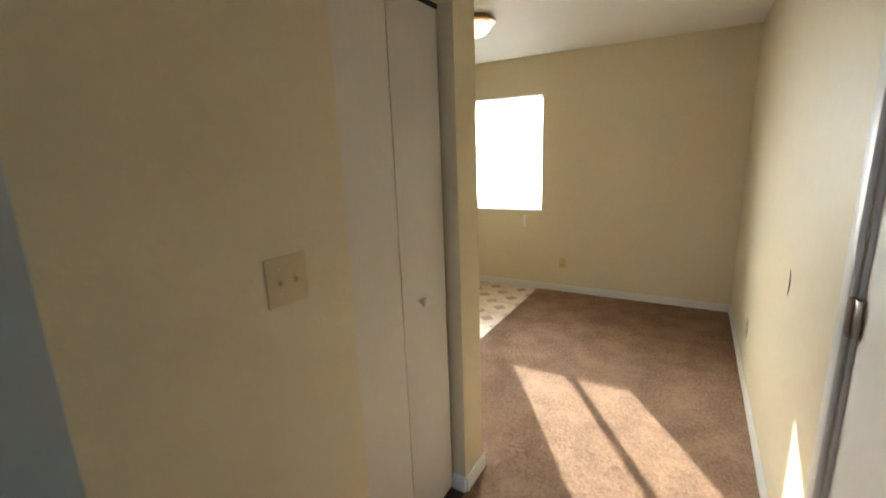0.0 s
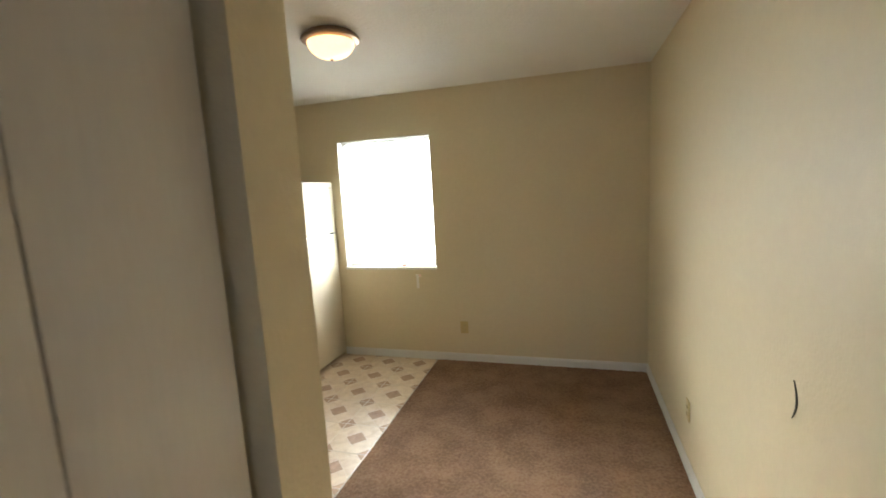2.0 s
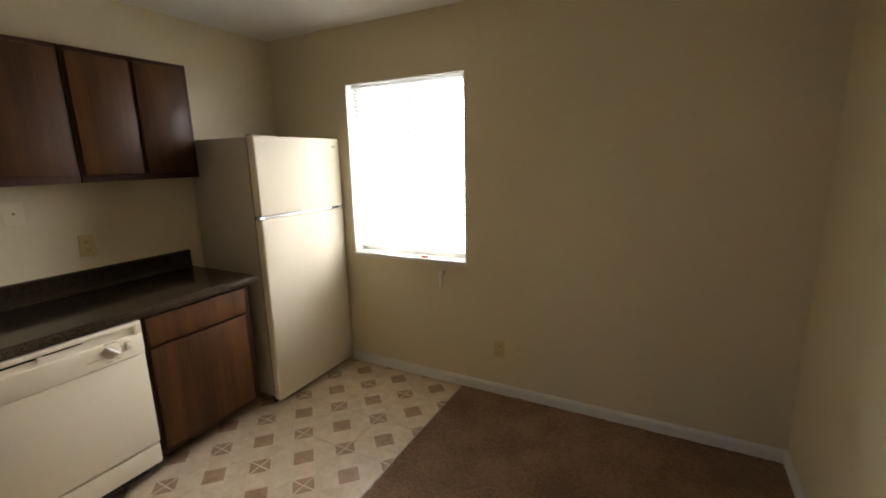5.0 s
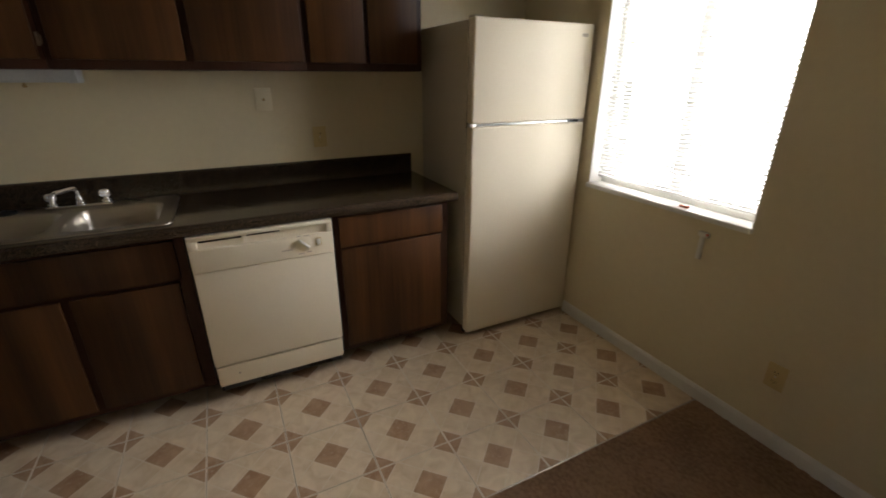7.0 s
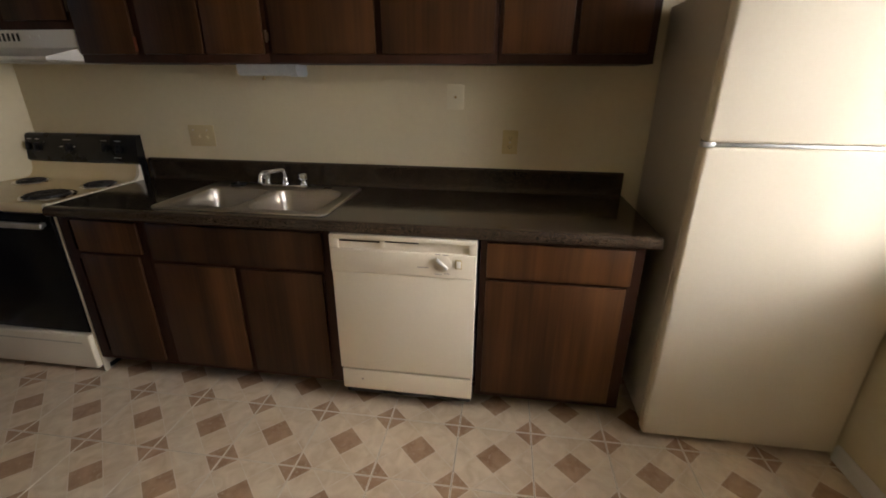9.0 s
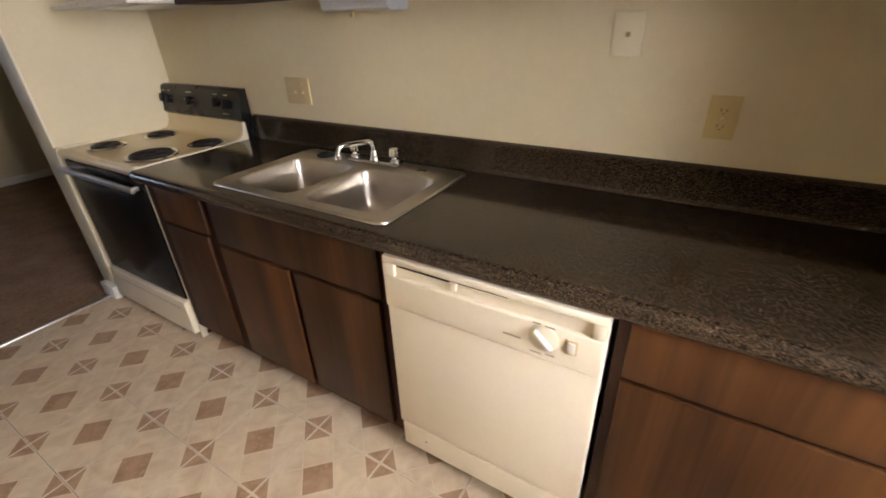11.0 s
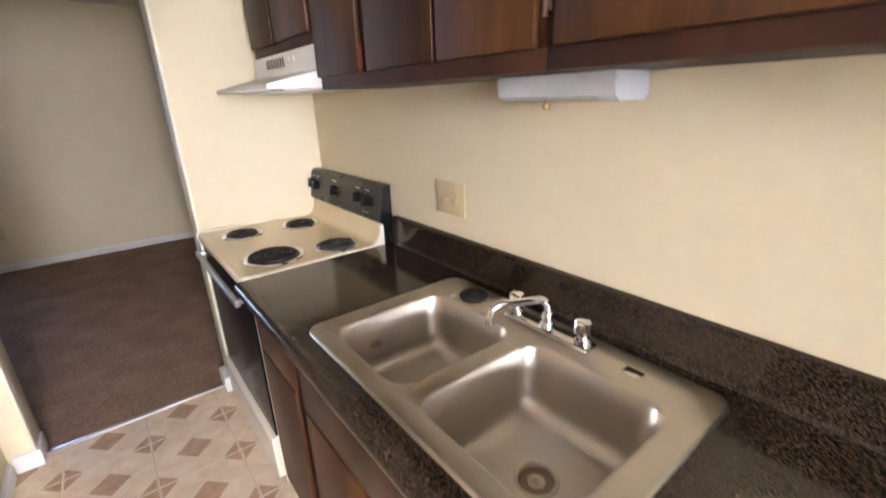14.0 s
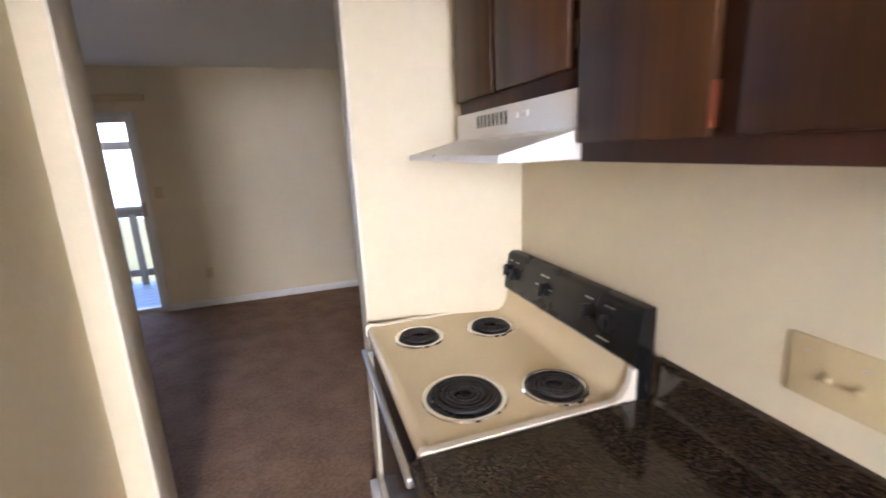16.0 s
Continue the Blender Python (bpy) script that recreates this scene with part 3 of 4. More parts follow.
hook = base("wall_bracket", -1.10, YN, 0.71, "white plastic cord bracket with red tip on wall", "bracket")
box("plate", (-1.135, YN - 0.012, 0.70), (-1.112, YN, 0.835), HOODW, hook, 0.003)
box("arm", (-1.135, YN - 0.03, 0.815), (-1.085, YN - 0.0122, 0.838), HOODW, hook, 0.004)
box("tip", (-1.094, YN - 0.034, 0.824), (-1.084, YN - 0.0302, 0.836), ORANGE, hook, 0.002)


# ---- plates on the walls ----
def wall_plate(name, at, face, w, h, m, label, holes, category):
    """A cover plate on a wall; face is the axis into the room; holes are (kind, across, up)."""
    e = base(name, *at, label, category)
    turn = {"+x": 90, "-x": -90, "-y": 0, "+y": 180}[face]
    mw = Matrix.Translation(at) @ pose(0, 0, 0, 0, 0, turn)

    def put(nm, lo, hi, mm, bev=0.0015):
        bm = bmesh.new()
        add_box(bm, lo, hi, bev)
        bm.transform(mw)
        return mesh_ob(nm, bm, mm, e, 35)

    put("plate", (-w / 2, -0.006, -h / 2), (w / 2, 0, h / 2), m, 0.0028)
    for kind, a, u in holes:
        if kind == "toggle":
            put("toggle_slot", (a - 0.006, -0.0075, u - 0.013), (a + 0.006, -0.0062, u + 0.013), m, 0.0005)
            bm = bmesh.new()
            add_box(bm, (-0.004, -0.011, -0.005), (0.004, 0, 0.005), 0.0015)
            bm.transform(mw @ Matrix.Translation((a, -0.0074, u)) @ pose(0, 0, 0, 28))
            mesh_ob("toggle", bm, m, e, 35)
        elif kind == "socket":
            put("socket_face", (a - 0.017, -0.0085, u - 0.014), (a + 0.017, -0.0062, u + 0.014), m, 0.001)
            put("slot", (a - 0.008, -0.0092, u - 0.004), (a - 0.006, -0.0084, u + 0.005), DARKGAP, 0)
            put("slot", (a + 0.006, -0.0092, u - 0.004), (a + 0.008, -0.0084, u + 0.005), DARKGAP, 0)
            put("slot", (a - 0.002, -0.0092, u - 0.010), (a + 0.002, -0.0084, u - 0.007), DARKGAP, 0)
        elif kind == "jack":
            put("jack", (a - 0.006, -0.009, u - 0.006), (a + 0.006, -0.0062, u + 0.006), BRASS, 0.001)
        elif kind == "screw":
            put("screw", (a - 0.003, -0.0072, u - 0.003), (a + 0.003, -0.0062, u + 0.003), ALU, 0.0008)
    return e


wall_plate("light_switch", (CX1, 1.075, 1.28), "+x", 0.117, 0.116, CREAMP, "cream double toggle light switch on the wall",
           [("toggle", -0.023, 0), ("toggle", 0.023, 0), ("screw", -0.023, 0.03), ("screw", 0.023, 0.03), ("screw", -0.023, -0.03), ("screw", 0.023, -0.03)], "light switch")
wall_plate("light_switch", (XW, 1.985, 1.157), "+x", 0.150, 0.114, CREAMP, "cream switch plate above the counter",
           [("toggle", -0.012, -0.004), ("toggle", 0.034, -0.004), ("screw", -0.046, 0.03), ("screw", 0.034, 0.03)], "light switch")
wall_plate("phone_jack_plate", (XW, 3.370, 1.371), "+x", 0.082, 0.114, PLATE, "painted-over phone jack plate on kitchen wall", [("jack", 0, 0)], "wall plate")
wall_plate("power_outlet", (XW, 3.645, 1.163), "+x", 0.076, 0.116, IVORY, "ivory double power outlet above the counter",
           [("socket", 0, 0.021), ("socket", 0, -0.021), ("screw", 0, 0)], "power outlet")
wall_plate("power_outlet", (-0.69, YN, 0.33), "-y", 0.075, 0.115, IVORY, "ivory double power outlet above the skirting",
           [("socket", 0, 0.021), ("socket", 0, -0.021), ("screw", 0, 0)], "power outlet")
wall_plate("power_outlet", (XE, 3.745, 0.35), "-x", 0.075, 0.115, IVORY, "ivory double power outlet above the skirting",
           [("socket", 0, 0.021), ("socket", 0, -0.021), ("screw", 0, 0)], "power outlet")
wall_plate("power_outlet", (-0.80, YS, 0.37), "+y", 0.075, 0.115, CREAMP, "cream power outlet on the living room wall",
           [("socket", 0, 0.021), ("socket", 0, -0.021)], "power outlet")
wall_plate("light_switch", (-0.47, YS, 1.25), "+y", 0.075, 0.115, CREAMP, "cream light switch beside the balcony door", [("toggle", 0, 0)], "light switch")

gouge = tube("wall_scratch", [(XE - 0.0005, 2.64 + 0.024 * math.sin(k / 10 * math.pi) * -1.0, 0.915 + 0.0115 * k) for k in range(11)],
             [0.0010 + 0.0030 * math.sin((10 - k + 0.5) / 11 * math.pi) for k in range(11)], GOUGE, None, 6)
tagged(gouge, "thin curved dark scratch in the wall paint", "scratch")


# ---- hall: bifold closet door and entry door ----
def build_bifold():
    d = base("closet_door", CX1 - 0.05, 1.62, 0.02, "white painted bifold closet door, closed", "closet door")
    d["kind"] = "structure"
    x0, x1 = CX1 - 0.092, CX1 - 0.062
    for y0, y1 in ((1.300, 1.6135), (1.6175, 1.928)):
        box("panel", (x0, y0, 0.022), (x1, y1, 2.076), DOORW, d, 0.002)
    lathe("knob", (x1, 1.725, 1.005), [(0.007, 0.0), (0.007, 0.012), (0.016, 0.020), (0.0185, 0.028), (0.016, 0.035), (0.008, 0.039), (0.0, 0.040)], HOODW, d, 20, "x")
    box("head_track", (x0 + 0.004, 1.297, 2.080), (x1 - 0.002, 1.943, 2.098), DARKGAP, d, 0.001)
    box("jamb_gap", (x0 - 0.012, 1.929, 0.012), (x0 - 0.002, 1.944, 2.078), DARKGAP, d, 0.001)
    return d


build_bifold()


def build_entry_door():
    d = base("door_1", XE, 1.43, 0.01, "white painted flush door, closed, with steel hinge", "door")
    d["kind"] = "structure"
    box("leaf", (XE + 0.012, DY0 + 0.024, 0.012), (XE + 0.052, DY1 - 0.024, DZ - 0.022), DOORW, d, 0.003)
    boxes("jamb", [((XE + 0.004, DY1 - 0.02, 0), (XE + 0.1, DY1, DZ)), ((XE + 0.004, DY0, 0), (XE + 0.1, DY0 + 0.02, DZ)), ((XE + 0.004, DY0 + 0.02, DZ - 0.02), (XE + 0.1, DY1 - 0.02, DZ))], WHITE, d, 0.002)
    c = 0.058
    boxes("casing", [((XE - 0.015, DY1 - 0.008, 0), (XE, DY1 + c, DZ + c)), ((XE - 0.015, DY0 - c, 0), (XE, DY0 + 0.008, DZ + c)),
                     ((XE - 0.015, DY0 + 0.008, DZ - 0.008), (XE, DY1 - 0.008, DZ + c))], WHITE, d, 0.006)
    for z in (0.26, 1.115, 1.83):
        bm = bmesh.new()
        y = DY1 - 0.022
        add_box(bm, (XE - 0.004, y - 0.026, z - 0.05), (XE + 0.0118, y + 0.012, z + 0.05), 0.002)
        add_tube(bm, [(XE - 0.007, y, z - 0.052), (XE - 0.007, y, z + 0.052)], 0.006, 10)
        mesh_ob("hinge", bm, NICKEL, d, 40)
    lathe("knob", (XE + 0.012, DY0 + 0.09, 1.0), [(0.028, 0.0), (0.028, -0.008), (0.012, -0.014), (0.012, -0.035), (0.027, -0.05), (0.022, -0.066), (0.0, -0.07)], NICKEL, d, 20, "x")
    return d


build_entry_door()


# ---- ceiling lamp ----
def build_dome():
    c = (-0.972, 3.50, ZC)
    e = base("ceiling_lamp", *c, "flush dome ceiling lamp, frosted glass, nickel ring, lit", "ceiling lamp")
    lathe("pan", c, [(0.128, 0.0), (0.131, -0.010), (0.152, -0.018), (0.160, -0.030), (0.156, -0.040), (0.140, -0.046), (0.0, -0.046)], BRONZE, e, 40)
    lathe("shade", (c[0], c[1], c[2] - 0.047), [(0.127, 0.0), (0.124, -0.020), (0.112, -0.042), (0.090, -0.062), (0.060, -0.077), (0.024, -0.084), (0.0, -0.0855)], GLOW, e, 40)
    lathe("finial", (c[0], c[1], c[2] - 0.132), [(0.006, 0.0), (0.009, -0.004), (0.006, -0.012), (0.0, -0.014)], NICKEL, e, 14)
    return e


build_dome()


# ---- kitchen: fridge ----
def build_fridge():
    y0, y1, xf, top = 4.276, 5.026, -1.943, 1.748
    e = base("refrigerator", -2.28, 4.65, 0, "bisque top-freezer refrigerator beside the window", "refrigerator")
    box("cabinet", (XW + 0.03, y0 + 0.004, 0.045), (xf - 0.068, y1 - 0.004, top - 0.006), FRIDGE_SHADED, e, 0.008)
    split = 1.256
    for nm, z0, z1 in (("freezer_door", split + 0.006, top), ("fridge_door", 0.032, split - 0.008)):
        box(nm, (xf - 0.060, y0, z0), (xf, y1, z1), FRIDGE, e, 0.012, 3)
    box("gasket", (xf - 0.067, y0 + 0.008, 0.06), (xf - 0.061, y1 - 0.008, top - 0.008), DARKGAP, e, 0.001)
    box("door_seam_trim", (xf - 0.050, y0 + 0.004, split - 0.0065), (xf - 0.006, y1 - 0.002, split + 0.0045), ALU, e, 0.002)
    box("handle_recess", (xf - 0.030, y1 - 0.12, split - 0.0075), (xf + 0.0006, y1 - 0.05, split + 0.0055), BLACK, e, 0.001)
    box("hinge_cover", (xf - 0.030, y0 - 0.010, split - 0.010), (xf - 0.004, y0 + 0.03, split + 0.008), ALU, e, 0.003)
    box("top_hinge", (xf - 0.075, y0 + 0.01, top - 0.004), (xf - 0.02, y0 + 0.06, top + 0.010), FRIDGE_SHADED, e, 0.003)
    box("toe_grille", (xf - 0.09, y0 + 0.01, 0.004), (xf - 0.062, y1 - 0.01, 0.042), DARKGAP, e, 0.003)
    bm = bmesh.new()
    for k in range(3):
        add_box(bm, (xf - 0.0005, y1 - 0.085, top - 0.052 - 0.006 * k), (xf + 0.0012, y1 - 0.045, top - 0.049 - 0.006 * k), 0)
    mesh_ob("badge", bm, HINGE, e)
    for y in (y0 + 0.05, y1 - 0.05):
        lathe("foot", (xf - 0.12, y, 0.0), [(0.018, 0.001), (0.018, 0.03), (0.008, 0.032), (0.008, 0.047)], DARKGAP, e, 12)
    return e


build_fridge()

# ---- base cabinets and counter ----
FX = -2.006      # face frame
DX = -1.990      # doors and drawer fronts


def slab_front(name, y0, y1, z0, z1, parent, x0=FX + 0.0005, x1=DX):
    """A plain slab door with a finger bevel along its edges."""
    return box(name, (x0, y0, z0), (x1, y1, z1), WOOD, parent, 0.0035, 2)


def base_cabinet(name, y0, y1, fronts, label):
    e = base(name, -2.3, (y0 + y1) / 2, 0, label, "cabinet", "kitchen base cabinets")
    parts = [((XW + 0.005, y0, 0.10), (FX - 0.02, y0 + 0.016, 0.868)), ((XW + 0.005, y1 - 0.016, 0.10), (FX - 0.02, y1, 0.868)),
             ((XW + 0.005, y0 + 0.016, 0.10), (FX - 0.02, y1 - 0.016, 0.116)), ((FX - 0.02, y0, 0.10), (FX, y0 + 0.05, 0.868)), ((FX - 0.02, y1 - 0.05, 0.10), (FX, y1, 0.868))]
    for c, d in ((0.10, 0.145), (0.655, 0.70), (0.845, 0.868)):
        parts.append(((FX - 0.02, y0 + 0.05, c), (FX, y1 - 0.05, d)))
    if y1 - y0 > 0.8:
        parts.append(((FX - 0.02, (y0 + y1) / 2 - 0.03, 0.145), (FX, (y0 + y1) / 2 + 0.03, 0.655)))
    boxes("body", parts, FRAMEW, e)
    box("toe_kick", (-2.16, y0, 0.002), (-2.145, y1, 0.0995), BLACK, e, 0.001)
    for nm, a, b, c, d in fronts:
        slab_front(nm, a, b, c, d, e)
    return e


base_cabinet("base_cabinet", 1.62, 2.045, [("drawer_front", 1.70, 2.022, 0.700, 0.853), ("door", 1.70, 2.00, 0.128, 0.686)],
             "dark walnut narrow drawer base beside the stove")
base_cabinet("base_cabinet", 2.047, 2.922, [("false_front", 2.072, 2.885, 0.680, 0.853), ("door", 2.072, 2.462, 0.128, 0.662), ("door", 2.492, 2.872, 0.128, 0.662)],
             "dark walnut sink base cabinet with two doors")
base_cabinet("base_cabinet", 3.548, 4.175, [("drawer_front", 3.575, 4.135, 0.700, 0.853), ("door", 3.575, 4.125, 0.128, 0.686)],
             "dark walnut drawer base beside the refrigerator")
SINK = (-2.279, 2.486, 0.257, 0.410)        # middle x, y and half sizes


def build_counter():
    e = base("countertop", -2.28, 2.9, 0.87, "dark speckled laminate countertop with backsplash", "countertop")
    y0, y1, zt, zb = 1.615, 4.215, 0.914, 0.8685
    sx0, sx1, sy0, sy1 = SINK[0] - 0.235, SINK[0] + 0.235, SINK[1] - 0.385, SINK[1] + 0.385
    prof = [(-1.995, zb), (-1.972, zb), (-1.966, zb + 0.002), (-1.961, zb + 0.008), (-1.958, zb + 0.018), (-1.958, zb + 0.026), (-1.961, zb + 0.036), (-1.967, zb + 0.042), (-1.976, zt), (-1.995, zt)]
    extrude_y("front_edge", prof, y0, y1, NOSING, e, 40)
    boxes("deck", [((XW, y0, zb), (sx0, y1, zt)), ((sx1, y0, zb), (-1.995, y1, zt)), ((sx0, y0, zb), (sx1, sy0, zt)), ((sx0, sy1, zb), (sx1, y1, zt))], COUNTER, e)
    bs = [(XW + 0.001, zt), (XW + 0.026, zt), (XW + 0.022, zt + 0.006), (XW + 0.020, zt + 0.014), (XW + 0.020, zt + 0.098), (XW + 0.022, zt + 0.106),
          (XW + 0.021, zt + 0.112), (XW + 0.016, zt + 0.116), (XW + 0.001, zt + 0.117)]
    extrude_y("backsplash", bs, y0 + 0.02, y1 - 0.012, COUNTER, e, 40)
    return e


build_counter()


def build_sink():
    cx, cy, hx, hy = SINK
    e = base("kitchen_sink", cx, cy, 0.914, "double-bowl stainless steel drop-in sink in the counter", "sink")
    bm = bmesh.new()
    z = 0.9215
    bowls = [(cx + 0.035, cy + 0.185, 0.178, 0.172), (cx + 0.035, cy - 0.192, 0.178, 0.165)]
    loops = [rrect(cx, cy, hx - 0.010, hy - 0.010, 0.03, z)] + [rrect(*bw, 0.055, z) for bw in bowls]
    edges, rings = [], []
    for pts in loops:
        vs = [bm.verts.new(p) for p in pts]
        rings.append(vs)
        edges += [bm.edges.new((vs[k], vs[(k + 1) % len(vs)])) for k in range(len(vs))]
    bmesh.ops.triangle_fill(bm, use_beauty=True, use_dissolve=False, edges=edges)

    def bridge(a, b):
        for k in range(len(a)):
            bm.faces.new((a[k], a[(k + 1) % len(a)], b[(k + 1) % len(a)], b[k]))

    prev = rings[0]
    for g, dz in ((0.004, 0.0008), (0.008, -0.001), (0.010, -0.0066)):
        nxt = [bm.verts.new(p) for p in rrect(cx, cy, hx - 0.010 + g, hy - 0.010 + g, 0.03 + g, z + dz)]
        bridge(prev, nxt)
        prev = nxt
    for bw, ring in zip(bowls, rings[1:]):
        prev = ring
        for g, dz, r in ((0.004, -0.0015, 0.054), (0.008, -0.008, 0.052), (0.014, -0.06, 0.052), (0.020, -0.125, 0.052), (0.027, -0.150, 0.055), (0.042, -0.166, 0.055), (0.065, -0.172, 0.05)):
            nxt = [bm.verts.new(p) for p in rrect(bw[0], bw[1], bw[2] - g, bw[3] - g, r, z + dz)]
            bridge(prev, nxt)
            prev = nxt
        hole = [bm.verts.new(Vector((bw[0] + 0.042 * math.cos(a), bw[1] + 0.042 * math.sin(a), z - 0.175))) for a in
                (math.atan2((v.co.y - bw[1]), (v.co.x - bw[0])) for v in prev)]
        bridge(prev, hole)
        low = [bm.verts.new(v.co + Vector((0, 0, -0.012))) for v in hole]
        bridge(hole, low)
        bm.faces.new(low)
    mesh_ob("basin", bm, STEEL, e, 60)
    for bw, cup in zip(bowls, (HINGE, DARKGAP)):
        bm = bmesh.new()
        add_lathe(bm, (bw[0], bw[1], z - 0.1755), [(0.046, 0.0015), (0.043, 0.0035), (0.037, 0.001), (0.033, -0.008), (0.0, -0.0095)], 28, "z", 0, False)
        mesh_ob("drain_flange", bm, STEEL, e, 40)
        lathe("drain_cup", (bw[0], bw[1], z - 0.1755), [(0.0345, -0.0045), (0.028, -0.0060), (0.0, -0.0062)], cup, e, 24)
        bm = bmesh.new()
        add_lathe(bm, (bw[0], bw[1], z - 0.184), [(0.017, 0.000), (0.018, 0.004), (0.010, 0.0055), (0.005, 0.011), (0.0, 0.012)], 18)
        mesh_ob("strainer", bm, STEEL, e, 40)
    box("spray_hole_cover", (cx - 0.205, cy + 0.222, z + 0.0002), (cx - 0.175, cy + 0.262, z + 0.004), CHROME, e, 0.0018)
    return e


build_sink()


def build_faucet():
    x, y, z = -2.470, 2.505, 0.9222
    e = base("faucet", x, y, z, "chrome two-handle kitchen faucet with swivel spout", "faucet")
    bm = bmesh.new()
    add_box(bm, (x - 0.026, y - 0.125, z), (x + 0.026, y + 0.125, z + 0.016), 0.007, 0, 3)
    mesh_ob("base_plate", bm, CHROME, e, 35)
    for dy in (-0.10, 0.10):
        lathe("valve", (x, y + dy, z + 0.0162), [(0.020, 0.0), (0.019, 0.010), (0.013, 0.014), (0.012, 0.022), (0.016, 0.024)], CHROME, e, 20)
        bm = bmesh.new()
        c = Vector((x, y + dy, z + 0.0405))
        rings = []
        for r, h in ((0.016, 0.0), (0.021, 0.004), (0.0215, 0.020), (0.018, 0.030), (0.010, 0.034)):
            rings.append([bm.verts.new(c + Vector(((r * (1 if k % 4 else 0.84)) * math.cos(2 * math.pi * k / 24), (r * (1 if k % 4 else 0.84)) * math.sin(2 * math.pi * k / 24), h))) for k in range(24)])
        for a, b in zip(rings, rings[1:]):
            for k in range(24):
                bm.faces.new((a[k], a[(k + 1) % 24], b[(k + 1) % 24], b[k]))
        bm.faces.new(rings[0])
        bm.faces.new(rings[-1])
        mesh_ob("handle", bm, CHROME, e, 40)
    lathe("spout_base", (x, y, z + 0.0162), [(0.019, 0.0), (0.018, 0.012), (0.014, 0.016), (0.014, 0.034), (0.011, 0.038)], CHROME, e, 20)
    end = Vector((x + 0.140, y - 0.058, z + 0.052))
    d = Vector((end.x - x, end.y - y, 0)).normalized()
    pts = [(x, y, z + 0.05), (x, y, z + 0.066)]
    pts += [Vector((x, y, z + 0.066)) + d * 0.026 * (1 - math.cos(a)) + Vector((0, 0, 0.026 * math.sin(a))) for a in (radians(q) for q in (20, 45, 70, 90))]
    run = (end - Vector((x, y, end.z))).length
    top = z + 0.092
    pts += [Vector((x, y, top + 0.004 * q)) + d * (0.026 + (run - 0.05) * q) for q in (0.3, 0.6, 1.0)]
    pts += [Vector((x, y, top - 0.003)) + d * (run - 0.010), Vector((x, y, top - 0.014)) + d * (run - 0.003), Vector((x, y, top - 0.030)) + d * run]
    tube("spout", pts, 0.0095, CHROME, e, 14)
    q = pts[-1]
    lathe("aerator", (q.x, q.y, q.z), [(0.011, 0.004), (0.0118, 0.0), (0.0118, -0.012), (0.009, -0.014), (0.0, -0.014)], CHROME, e, 18)
    return e


build_faucet()
stop = base("sink_stopper", -2.465, 2.165, 0.922, "black rubber sink stopper lying on sink ledge", "sink stopper")
lathe("disc", (-2.472, 2.235, 0.9222), [(0.040, 0.0), (0.042, 0.004), (0.036, 0.009), (0.012, 0.011), (0.009, 0.018), (0.0, 0.019)], DARKGAP, stop, 24)


